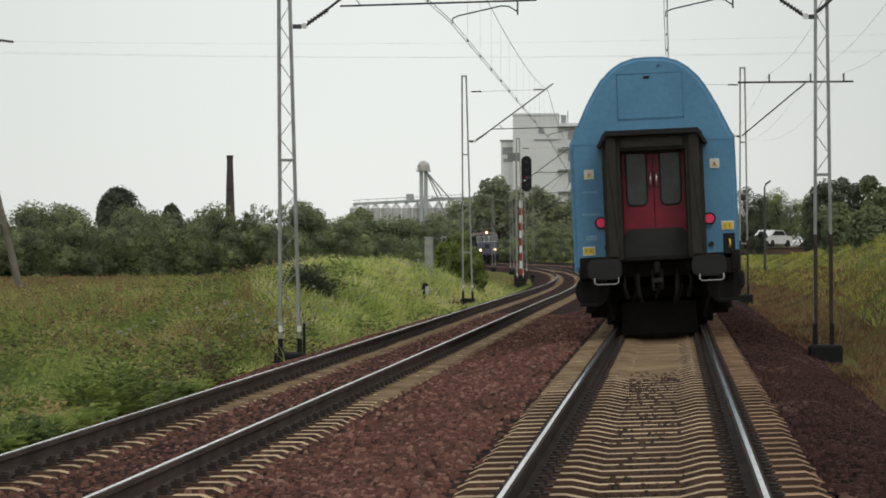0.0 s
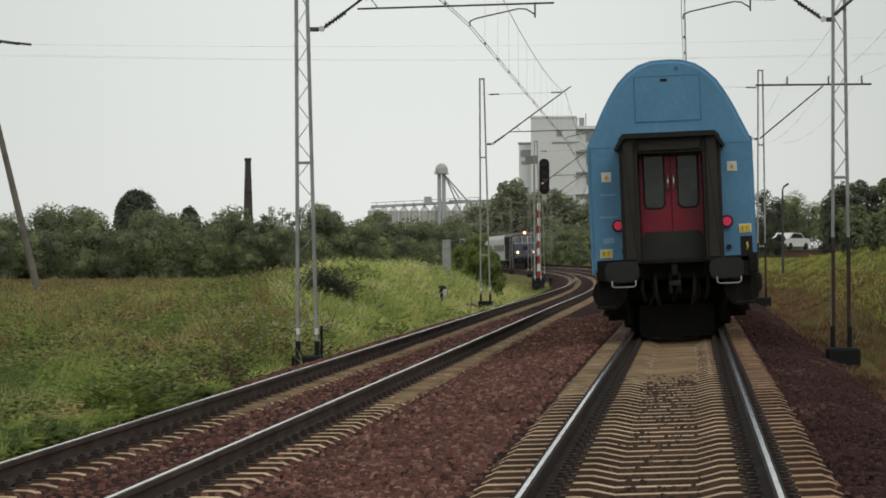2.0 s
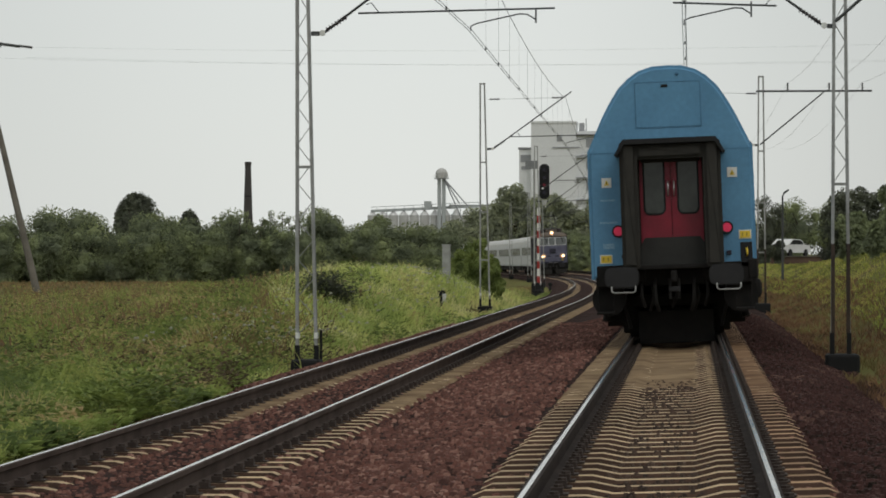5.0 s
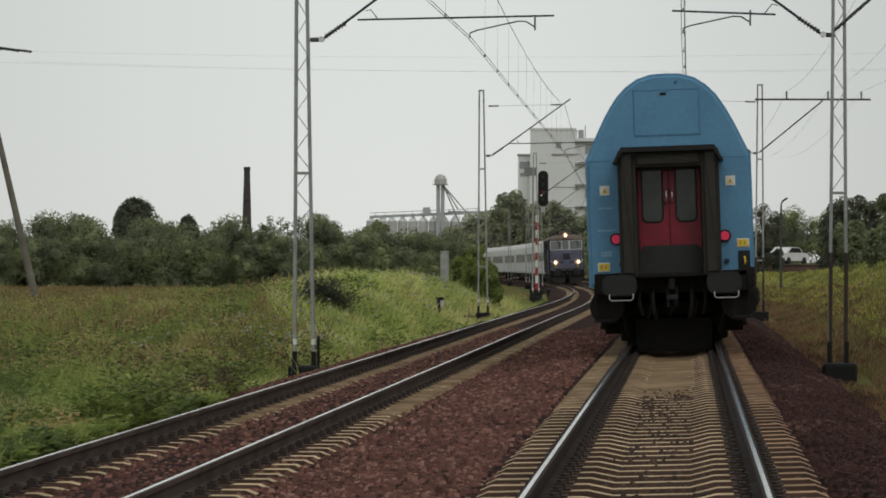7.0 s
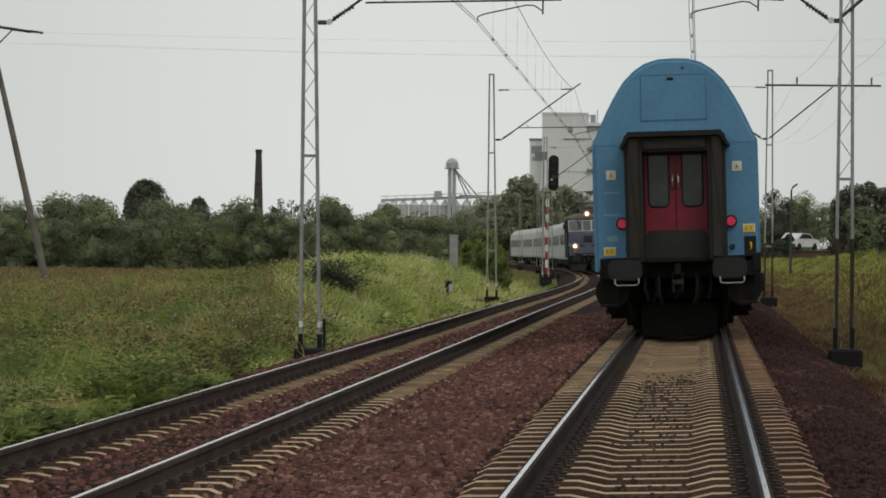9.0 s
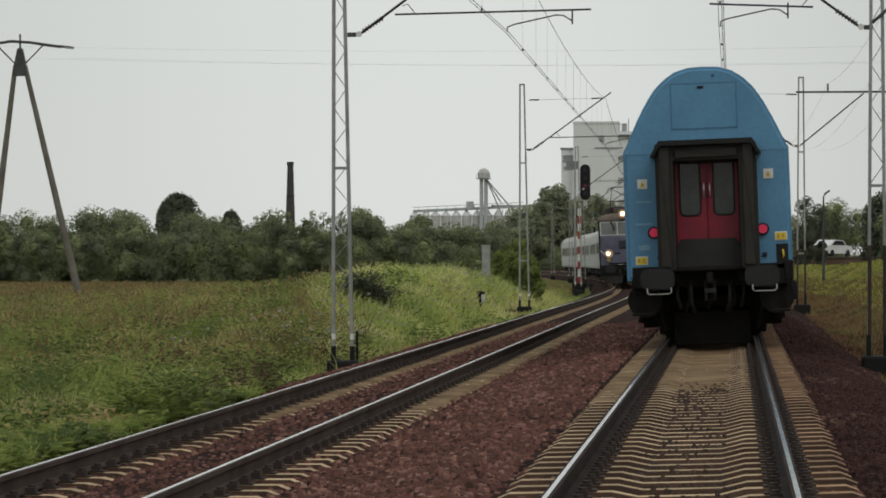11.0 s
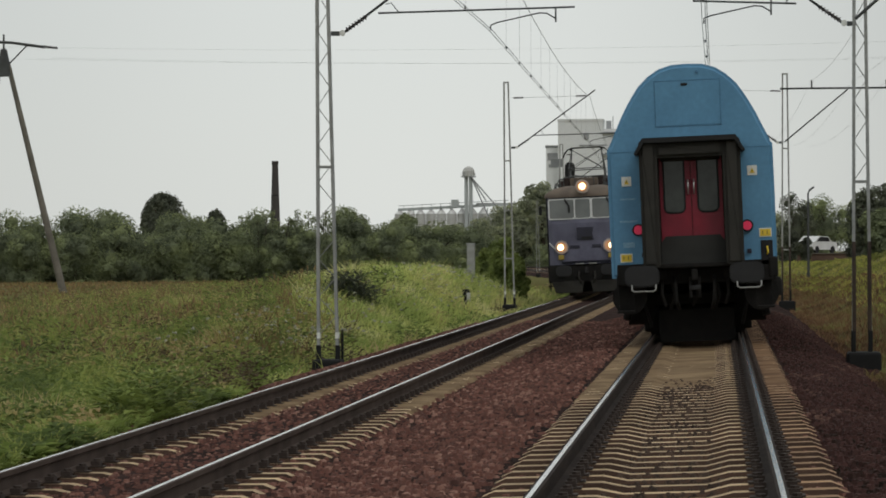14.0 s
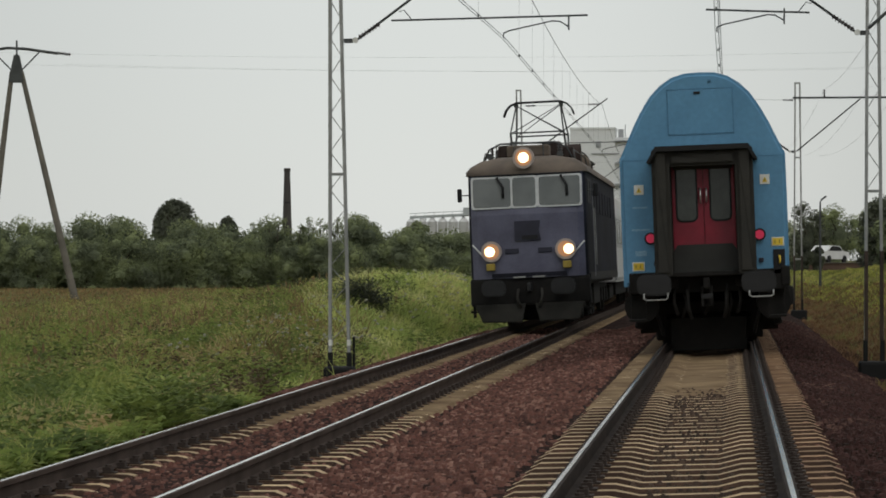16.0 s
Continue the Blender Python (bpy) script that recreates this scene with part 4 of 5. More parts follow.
    for a, b in zip(rr, rr[1:]):
        for i in range(k):
            bm.faces.new((a[i], a[(i + 1) % k], b[(i + 1) % k], b[i])).smooth = True
    bm.faces.new(rr[-1])
    bmesh.ops.recalc_face_normals(bm, faces=bm.faces)
    part("roof", bm, "locoroof", t, "brown rusty rounded roof")
    part("gutter", box(B(), (0, 0.16, 3.86), (2.72, 0.05, 0.03), 0.008), "black", t)
    rake = Matrix.Rotation(radians(-12), 4, "X")
    # three windscreens
    for cx, w in ((-0.88, 0.95), (-0.06, 0.58), (0.84, 1.04)):
        for nm, mt, grow, yo in (("windscreen_frame", "winframe", 0.10, -0.03), ("windscreen", "cabglass", 0.0, -0.045)):
            bm = prism(B(), rounded(w + grow, 0.74 + grow, 0.07, 0, 0), -0.012, 0.012)
            yy = 0.118 + yo
            bm.transform(Matrix.Translation((cx, yy, 3.42)) @ Matrix.Rotation(radians(-math.copysign(1.2, cx) if abs(cx) > 0.5 else 0), 4, "Z") @ rake)
            part(nm, bm, mt, body, "pale rounded window surround" if "frame" in nm else "")
    for cx in (-0.62, 1.0):
        part("wiper", pipe(B(), [(cx - 0.12, 0.09, 3.80), (cx + 0.03, 0.03, 3.55), (cx + 0.03, 0.0, 3.28)], 0.034), "black", t)
    # lamps
    def lamp(x, y, z, r, lit_dx):
        ho = part("headlight", disc(B(), (x, y + 0.06, z), r * 1.05, 0.22, 28), "lamprim", t, "round headlight in a pale rim")
        part("reflector", disc(B(), (x, y - 0.052, z), r * 0.80, 0.012, 28), "lampbowl", ho)
        part("lens", disc(B(), (x + lit_dx, y - 0.062, z), r * 0.50, 0.014, 24), "lamp", ho, "lit warm white lens")
    lamp(-0.94, -0.06, 1.93, 0.25, -0.04)
    lamp(0.94, -0.06, 1.93, 0.25, 0.08)
    lamp(-0.03, 0.02, 4.28, 0.26, 0.0)
    for sx in (-1, 1):
        part("marker_lamp", box(B(), (sx * 0.97, -0.08, 1.54), (0.22, 0.10, 0.18), 0.02), "ochre", t, "small yellow marker box")
        part("grab_rail", pipe(B(), [(sx * 1.12, -0.05, 1.78), (sx * 1.42, 0.05, 2.12)], 0.022), "winframe", t)
        part("grille_slot", box(B(), (sx * 0.42, -0.035, 1.93), (0.36, 0.03, 0.12), 0.01), "dark", t)
        part("corner_step", box(B(), (sx * 1.36, 0.25, 0.42), (0.36, 0.35, 0.06), 0.01), "under", t)
        part("step_side", box(B(), (sx * 1.45, 0.3, 0.72), (0.05, 0.4, 0.9), 0.01), "under", t)
    part("nose_emblem", prism(B(), [(-0.33, 2.18), (0.33, 2.18), (0.28, 2.42), (0.33, 2.68), (-0.33, 2.68)], -0.062, -0.03), "dark", t, "dark worn emblem panel")
    part("emblem_bar", box(B(), (0.05, -0.065, 2.26), (0.4, 0.012, 0.10)), "black", t)
    for x in (-0.26, 0.24):
        part("step_plate", box(B(), (x, -0.05, 1.26), (0.32, 0.03, 0.04), 0.005), "galv", t)
    part("nose_band", box(B(), (0, -0.045, 1.32), (1.9, 0.02, 0.10), 0.005), "violetside", t)
    # underframe, buffers, plough
    part("buffer_beam", box(B(), (0, 0.27, 0.90), (3.04, 0.5, 0.72), 0.08), "under", t)
    for sx in (-1, 1):
        bf = part("buffer", prism(B(), rounded(0.62, 0.42, 0.17, sx * 0.875, 1.0), -0.66, -0.60, 0.03), "buffer", t)
        part("buffer_stem", rod(B(), (sx * 0.875, -0.62, 1.0), (sx * 0.875, 0.0, 1.0), 0.11, 16, 0.16), "under", bf)
        part("hose", pipe(B(), [(sx * 0.3, -0.08, 0.95), (sx * 0.32, -0.3, 0.75), (sx * 0.24, -0.25, 0.5)], 0.035), "rubber", t)
        part("plough", prism(B(), [(sx * 0.12, 0.60), (sx * 1.40, 0.60), (sx * 1.22, 0.14), (sx * 0.22, 0.12)], -0.22, -0.10, 0.03), "rubber", t)
        for yb in (2.9, 4.65, 6.4, L - 6.4, L - 4.65, L - 2.9):
            part("wheel", rod(B(), (sx * 0.69, yb, 0.62), (sx * 0.82, yb, 0.62), 0.62, 32), "under", t)
            part("axle_box", box(B(), (sx * 1.1, yb, 0.62), (0.3, 0.45, 0.42), 0.05), "under", t)
        for yb in (4.65, L - 4.65):
            part("bogie_frame", box(B(), (sx * 1.1, yb, 0.78), (0.2, 5.4, 0.34), 0.05), "under", t)
        for yw, ww in ((1.25, 0.75), (2.2, 0.45)):
            part("side_window", box(B(), (sx * 1.513, yw, 3.4), (0.02, ww, 0.62), 0.008), "black", t)
        for yw in (4.4, 6.2, 8.0, 9.8, 11.6, 13.4, 15.2):
            part("louvre", box(B(), (sx * 1.514, yw, 3.2), (0.03, 1.1, 0.6), 0.008), "violetside", t)
        for yw in (2.95, 3.75):
            part("hand_rail", rod(B(), (sx * 1.55, yw, 1.5), (sx * 1.55, yw, 3.0), 0.012, 6), "galv", t)
        part("cab_door", box(B(), (sx * 1.512, 3.35, 2.25), (0.02, 0.66, 2.1), 0.008), "dark", t, "dark cab side door")
        part("side_sill", box(B(), (sx * 1.505, L / 2, 1.2), (0.03, L - 1.4, 0.22), 0.008), "under", t)
        mirror = part("mirror", box(B(), (sx * 1.74, 0.55, 3.4), (0.12, 0.06, 0.34), 0.03), "black", t)
        part("mirror_arm", rod(B(), (sx * 1.5, 0.6, 3.4), (sx * 1.7, 0.56, 3.4), 0.015, 6), "tube", mirror)
    part("under_tank", box(B(), (0, L / 2, 0.75), (2.5, 3.6, 0.7), 0.06), "under", t)
    part("draw_hook", box(B(), (0, -0.2, 1.0), (0.12, 0.4, 0.22), 0.03), "buffer", t)
    part("bogie_headstock", box(B(), (0, 1.5, 0.56), (2.5, 0.2, 0.84), 0.05), "under", t)
    part("underframe_floor", box(B(), (0, L / 2, 1.08), (2.7, L - 0.8, 0.16), 0.02), "under", t)
    # roof gear and pantographs
    for y0, raised in ((6.6, True), (15.0, False)):
        pg = thing("pantograph", Matrix(), "", "")
        pg.parent = t
        part("base_frame", pipe(B(), [(-1.05, y0 - 1.0, 4.58), (1.05, y0 - 1.0, 4.58), (1.05, y0 + 1.0, 4.58), (-1.05, y0 + 1.0, 4.58), (-1.05, y0 - 1.0, 4.58)], 0.035), "tube", pg)
        for sx in (-1, 1):
            for yy in (-0.9, 0.9):
                part("post_insulator", insulator(B(), (sx * 0.95, y0 + yy, 4.25), (sx * 0.95, y0 + yy, 4.57), 0.09, 5), "porcelain", pg)
        top = 6.0 if raised else 4.92
        mid = 5.16 if raised else 4.75
        for sx in (-1, 1):
            for sy in (-1, 1):
                part("lower_arm", rod(B(), (sx * 0.75, y0 + sy * 0.35, 4.62), (sx * 0.72, y0 + sy * 1.15, mid), 0.03, 8), "tube", pg)
                part("upper_arm", rod(B(), (sx * 0.72, y0 + sy * 1.15, mid), (sx * 0.60, y0 + sy * 0.12, top), 0.022, 8), "tube", pg)
        for sy in (-1, 1):
            part("knee_bar", rod(B(), (-0.74, y0 + sy * 1.15, mid), (0.74, y0 + sy * 1.15, mid), 0.022, 8), "tube", pg)
            part("cross_stay", rod(B(), (-0.70, y0 + sy * 1.1, mid), (0.60, y0 + sy * 0.14, top - 0.05), 0.013, 6), "tube", pg)
            part("cross_stay", rod(B(), (0.70, y0 + sy * 1.1, mid), (-0.60, y0 + sy * 0.14, top - 0.05), 0.013, 6), "tube", pg)
            part("collector_head", pipe(B(), [(-0.97, y0 + sy * 0.16, top - 0.34), (-0.90, y0 + sy * 0.16, top - 0.16), (-0.78, y0 + sy * 0.16, top - 0.03), (-0.60, y0 + sy * 0.16, top + 0.04), (0.60, y0 + sy * 0.16, top + 0.04), (0.78, y0 + sy * 0.16, top - 0.03), (0.90, y0 + sy * 0.16, top - 0.16), (0.97, y0 + sy * 0.16, top - 0.34)], 0.022), "black", pg)
        for sx in (-1, 1):
            part("head_joint", box(B(), (sx * 0.62, y0, top - 0.03), (0.10, 0.40, 0.12), 0.02), "black", pg)
    part("front_railing", pipe(B(), [(-1.15, 1.5, 4.25), (-1.0, 1.35, 4.56), (-0.7, 1.3, 4.70), (0.7, 1.3, 4.70), (1.0, 1.35, 4.56), (1.15, 1.5, 4.25)], 0.025), "tube", t)
    for x in (-0.8, -0.35, 0.4, 0.8):
        part("railing_post", rod(B(), (x, 1.32, 4.25), (x, 1.32, 4.69), 0.018, 6), "tube", t)
    part("busbar", pipe(B(), [(-0.5, 1.6, 4.62), (-0.5, 2.2, 4.78), (0.5, 2.2, 4.70), (0.9, 5.6, 4.58)], 0.02), "tube", t)
    part("side_railing", pipe(B(), [(-1.2, 1.6, 4.2), (-1.15, 2.0, 4.5), (-1.15, 7.8, 4.5), (-1.2, 8.2, 4.2)], 0.02), "tube", t)
    part("side_railing", pipe(B(), [(1.2, 1.6, 4.2), (1.15, 2.0, 4.5), (1.15, 7.8, 4.5), (1.2, 8.2, 4.2)], 0.02), "tube", t)
    part("roof_box", box(B(), (0, 1.75, 4.5), (1.1, 0.7, 0.3), 0.05), "locoroof", t)
    for x, y, w, h in ((-0.62, 2.4, 0.42, 0.34), (0.55, 2.6, 0.5, 0.40), (0.0, 3.4, 0.9, 0.36), (-0.85, 3.6, 0.3, 0.28), (0.92, 3.8, 0.3, 0.30)):
        part("roof_switchgear", box(B(), (x, y, 4.36 + h / 2), (w, 0.5, h), 0.05), "roofgear", t, "dark rusty switchgear box")
    for x in (-0.98, -0.52, 0.30, 0.78):
        part("roof_insulator", insulator(B(), (x, 2.1, 4.30), (x, 2.1, 4.66), 0.07, 5), "porcelain", t)
    part("blower_hump", rod(B(), (0.62, 5.2, 4.42), (1.18, 5.2, 4.42), 0.36, 22), "roofgear", t, "round dark brown blower housing")
    for x in (-0.95, 0.85):
        part("horn", rod(B(), (x, 0.9, 4.37), (x, 1.5, 4.37), 0.08, 12, 0.05), "tube", t)
    part("resistor_hood", box(B(), (0, 9.6, 4.45), (1.5, 2.6, 0.4), 0.08), "locoroof", t)
    part("roof_hatch_hump", rod(B(), (0.95, 8.6, 4.37), (0.95, 9.8, 4.37), 0.28, 16), "locoroof", t)
    return t


def passenger_coach():
    t = thing("passenger_coach", Matrix(), "pale grey passenger coach with a dark window band in the train", "railway coach", "coaches of the train")
    L = 24.3
    prof = [(-1.41, 0.92), (-1.41, 3.1), (-1.38, 3.38), (1.38, 3.38), (1.41, 3.1), (1.41, 0.92)]
    part("body", prism(B(), prof, 0, L, 0.03), "coach", t)
    roof = [(1.38, 3.38), (1.32, 3.68), (1.08, 3.98), (0.65, 4.20), (0.0, 4.28), (-0.65, 4.20), (-1.08, 3.98), (-1.32, 3.68), (-1.38, 3.38)]
    part("roof", prism(B(), roof, 0, L, 0.05), "coachroof", t, "light weathered roof")
    for sx in (-1, 1):
        part("window_band", box(B(), (sx * 1.412, L / 2, 2.52), (0.012, L - 3.0, 0.95)), "coachband", t, "grey band along the windows")
        for i in range(10):
            part("window", box(B(), (sx * 1.418, 2.9 + i * 2.06, 2.56), (0.02, 1.25, 0.8), 0.005), "paneglass", t)
        part("sill", box(B(), (sx * 1.40, L / 2, 1.03), (0.06, L, 0.1), 0.01), "coachband", t)
        for yb in (2.6, L - 2.6):
            part("bogie_side", box(B(), (sx * 1.05, yb, 0.62), (0.2, 3.4, 0.45), 0.05), "under", t)
            for yo in (-1.25, 1.25):
                part("wheel", rod(B(), (sx * 0.69, yb + yo, 0.46), (sx * 0.82, yb + yo, 0.46), 0.46, 20), "under", t)
    part("underframe", box(B(), (0, L / 2, 0.72), (2.3, 11.0, 0.55), 0.05), "under", t)
    part("solebar", box(B(), (0, L / 2, 1.0), (2.6, L - 0.2, 0.14), 0.02), "under", t)
    part("gangway", box(B(), (0, -0.15, 2.2), (1.3, 0.34, 2.2), 0.05), "rubber", t)
    return t


LOCO = loco()
COACH = passenger_coach()
TRAIN = [(LOCO, 19.2, 0.0)]
at = 19.9
for i in range(6):
    TRAIN.append((COACH if i == 0 else copy_thing(COACH, Matrix()), 24.3, at))
    at += 25.0


def vehicle_pose(s, length):
    """A vehicle with its front end s metres along the second track, both ends on the curve."""
    a, b = frame_at(s, -SPACING), frame_at(s + length, -SPACING)
    p, q = a.translation, b.translation
    d = q - p
    turn = Matrix.Rotation(-math.atan2(d.x, d.y), 4, "Z") @ Matrix.Rotation(math.atan2(d.z, math.hypot(d.x, d.y)), 4, "X")
    return Matrix.Translation(p) @ turn @ Matrix.Translation((-0.12, 0, 0.02)) @ Matrix.Rotation(radians(-2.5), 4, "Y")


def front_of_train(t):
    return 399.5 - 20.33 * t


def motions():
    for ob, length, back in TRAIN:
        walk(ob, [(k * 0.5, vehicle_pose(front_of_train(k * 0.5) + back, length)) for k in range(33)])


# ---- distant works ----


def grain_mill():
    """White mill tower with a lower annex and stepped bays, far beyond the curve."""
    t = thing("grain_mill", Matrix.Translation((-32.0, 700, -3.0)), "tall pale concrete grain mill with grey window bands", "industrial building")
    part("tower", box(B(), (0, 0, 17.6), (10.6, 12, 35.2)), "render", t)
    part("tower_parapet", box(B(), (0, 0, 35.3), (10.9, 12.3, 0.5)), "render", t)
    part("stepped_bay", box(B(), (8.2, 1, 16.6), (6.2, 12, 33.2)), "render", t)
    part("rear_bay", box(B(), (14.5, 2, 14.0), (7.0, 12, 28.0)), "render", t)
    part("annex", box(B(), (-6.6, 1, 14.4), (3.4, 9, 29.0)), "render", t)
    part("annex_roof", box(B(), (-6.6, 1, 29.2), (3.8, 9.4, 0.5)), "render_dark", t)
    part("annex_window", box(B(), (-6.6, -3.55, 26.8), (2.6, 0.2, 1.7)), "render_dark", t)
    part("annex_window", box(B(), (-6.6, -3.55, 24.6), (2.2, 0.2, 0.8)), "render_dark", t)
    for z in (30.4, 25.2, 20.2, 15.0):
        part("window_band", box(B(), (9.4, -5.05, z), (3.4, 0.3, 2.0)), "render_dark", t)
        part("ledge", box(B(), (8.0, -5.4, z + 1.9), (7.4, 1.0, 0.35)), "render_dark", t)
    part("small_window", box(B(), (1.4, -6.05, 31.5), (1.2, 0.2, 1.5)), "render_dark", t)
    part("pipe_run", box(B(), (3.0, -6.1, 29.3), (6.5, 0.25, 0.3)), "render_dark", t)
    part("roof_hut", box(B(), (6.5, 0, 34.2), (1.2, 2, 2.2)), "render_dark", t)
    part("aerial", rod(B(), (7.5, 0, 33), (7.5, 0, 36.4), 0.12, 6), "render_dark", t)


def grain_bins():
    t = thing("grain_silo_plant", Matrix.Translation((-66.0, 600, -2.5)), "row of corrugated steel grain bins under a conveyor bridge", "silo plant")
    for i in range(10):
        x = 1.2 + i * 2.15
        b = part("bin", rod(B(), (x, 0, 0), (x, 0, 11.6), 1.03, 24), "coachroof", t)
        part("bin_roof", rod(B(), (x, 0, 11.6), (x, 0, 12.4 + 0.06 * i), 1.08, 24, 0.15), "carpaint", b)
    for i in range(3):
        x = 25.5 + i * 3.3
        b = part("bin", rod(B(), (x, 4, 0), (x, 4, 10.3), 1.6, 24), "coachroof", t)
        part("bin_roof", rod(B(), (x, 4, 10.3), (x, 4, 12.2), 1.7, 24, 0.3), "coachroof", b)
    part("conveyor_bridge", box(B(), (12.3, 0, 13.0), (22.8, 1.1, 0.55), 0, Matrix.Rotation(radians(-2.6), 4, "Y")), "binsteel", t)
    part("bridge_rail", box(B(), (12.3, -0.5, 13.8), (22.8, 0.08, 0.12), 0, Matrix.Rotation(radians(-2.6), 4, "Y")), "binsteel", t)
    for i in range(1, 13):
        part("bridge_post", box(B(), (0.2 + i * 1.9, -0.5, 12.83 + i * 0.086), (0.1, 0.1, 1.0)), "binsteel", t)
        if i % 2 == 0:
            part("bridge_leg", box(B(), (0.3 + i * 1.9, 0, 12.1), (0.16, 0.16, 1.5)), "binsteel", t)
    part("upper_bridge", box(B(), (22.5, 0, 13.6), (11.0, 1.0, 0.35)), "render_dark", t)
    part("head_house", box(B(), (12.6, 0, 13.7), (1.4, 1.6, 1.6)), "binsteel", t)


def elevator():
    t = thing("bucket_elevator", Matrix.Translation((-50.4, 598, -1.5)), "slim grey bucket elevator tower with sloping spouts", "elevator tower")
    for x in (-0.46, 0.46):
        part("leg_casing", box(B(), (x, 0, 9.5), (0.74, 0.8, 19.0), 0.05), "binsteel", t)
    bm = rod(B(), (0, 0, 18.2), (0, 0, 19.3), 1.25, 20, 1.25)
    rod(bm, (0, 0, 19.3), (0, 0, 19.9), 1.25, 20, 0.9)
    rod(bm, (0, 0, 19.9), (0, 0, 20.25), 0.9, 20, 0.3)
    part("head_cover", bm, "coachroof", t)
    part("head_platform", box(B(), (0, 0, 18.1), (2.9, 2.2, 0.16)), "render_dark", t)
    for z1, x1 in ((11.2, 6.5), (9.8, 4.2), (13.2, 3.6)):
        part("spout", rod(B(), (0.6, -0.5, 18.0), (x1, -0.5, z1), 0.13, 10), "render_dark", t)
    for k in range(9):
        part("platform_rail", rod(B(), (-1.4 + k * 0.35, -1.05, 18.1), (-1.4 + k * 0.35, -1.05, 18.9), 0.04, 5), "binsteel", t)


def chimney():
    t = thing("brick_chimney", Matrix.Translation((-90.6, 600, -1.5)), "tall sooty brick chimney behind the hedge", "chimney")
    part("shaft", rod(B(), (0, 0, 0), (0, 0, 21.0), 1.25, 20, 0.62), "brick", t)
    part("cap_ring", rod(B(), (0, 0, 21.0), (0, 0, 21.7), 0.72, 20, 0.70), "brick", t)
    for z in (8.0, 14.5):
        part("iron_band", rod(B(), (0, 0, z), (0, 0, z + 0.2), 1.27 - 0.03 * z, 20), "black", t)


grain_mill()
grain_bins()
elevator()
chimney()


# ---- vegetation ----
def leaf_cloud(rng, count, blobs, size, flat=0.55):
    """Leaf clumps as bent cards, scattered over and in a set of blobs (centre, radii)."""
    blobs = np.array(blobs)
    vol = blobs[:, 3] * blobs[:, 4] * blobs[:, 5]
    pick = rng.choice(len(blobs), count, p=vol ** 0.67 / (vol ** 0.67).sum())
    d = rng.normal(size=(count, 3))
    d /= np.linalg.norm(d, axis=1)[:, None]
    rad = rng.uniform(0.42, 1.12, count) ** 0.5
    c = blobs[pick, :3] + d * blobs[pick, 3:6] * rad[:, None]
    n = d + rng.normal(scale=0.6, size=(count, 3)) + np.array([0, 0, 0.3])
    n /= np.linalg.norm(n, axis=1)[:, None]
    u = np.cross(n, rng.normal(size=(count, 3)))
    u /= np.linalg.norm(u, axis=1)[:, None]
    w = np.cross(n, u)
    s = size * rng.uniform(0.5, 1.3, count)[:, None]
    bend = n * s * 0.25
    quad = np.stack([c - u * s, c - w * s * flat + bend, c + u * s, c + w * s * flat + bend], axis=1)
    faces = [(4 * i, 4 * i + 1, 4 * i + 2, 4 * i + 3) for i in range(count)]
    return quad.reshape(-1, 3).tolist(), faces


def tree_at(rng, name, m, height, width, leaf, size, count, label, category, group="", low=0.15, lumps=14, dome=False):
    """A tapered trunk with limbs and an uneven crown of leaf clumps."""
    t = thing(name, m, label, category, group)
    bm = rod(B(), (0, 0, -0.3), (0, 0, height * 0.6), 0.035 * height, 8, 0.015 * height)
    blobs = []
    for i in range(lumps):
        a = rng.uniform(0, 2 * math.pi)
        h = low + (1 - low) * (i + 0.5) / lumps
        belly = math.sin(math.pi * min(1, max(0.08, (h - low * 0.6) / (1.08 - low * 0.6)))) ** 0.6
        r = width * 0.5 * belly * rng.uniform(0.45, 0.8)
        rr = width * rng.uniform(0.14, 0.26)
        p = (r * math.cos(a), r * math.sin(a), height * h - rr * 0.4)
        blobs.append((*p, rr, rr, rr * rng.uniform(0.7, 1.0)))
        if i % 2 == 0:
            rod(bm, (0, 0, max(0.1, height * h * 0.55)), p, 0.012 * height, 6, 0.005 * height)
    blobs.append((0, 0, height * (low + 1) / 2, width * 0.33, width * 0.33, height * (1 - low) * 0.42))
    if dome:
        blobs = [(0, 0, height * 0.6, width * 0.46, width * 0.46, height * 0.38)]
        for k in range(26):
            a, e = rng.uniform(0, 6.28), rng.uniform(-0.4, 1.4)
            rr = width * rng.uniform(0.10, 0.15)
            blobs.append((width * 0.38 * math.cos(a) * math.cos(e), width * 0.38 * math.sin(a) * math.cos(e), height * 0.6 + height * 0.31 * math.sin(e), rr, rr, rr))
    part("trunk", bm, "bark", t)
    v, f = leaf_cloud(rng, count, blobs, size)
    part_ob = from_arrays("crown", v, f, leaf, t)
    bm, core = B(), 0.84 if dome else 0.5
    for b in blobs:
        bmesh.ops.create_icosphere(bm, subdivisions=1, radius=1.0, matrix=Matrix.Translation(b[:3]) @ Matrix.Diagonal((b[3] * core, b[4] * core, b[5] * core, 1)))
    part("inner_foliage", bm, leaf, t)
    return t


rng = np.random.default_rng(7)


def young_shoot(m, height):
    """A thin leaning stem with a few side twigs and loose leaves at the tip."""
    t = thing("young_shoot", m, "thin leafy shoot overtopping the hedge", "sapling", "shoots above the hedge")
    lean = rng.uniform(-0.5, 0.5)
    tip = Vector((lean, 0, height))
    bm = pipe(B(), [(0, 0, 0), (lean * 0.4, 0, height * 0.6), tip], 0.03, 6)
    ends = [tip]
    for k in range(4):
        a = Vector((lean * 0.6, 0, height * (0.72 + 0.06 * k)))
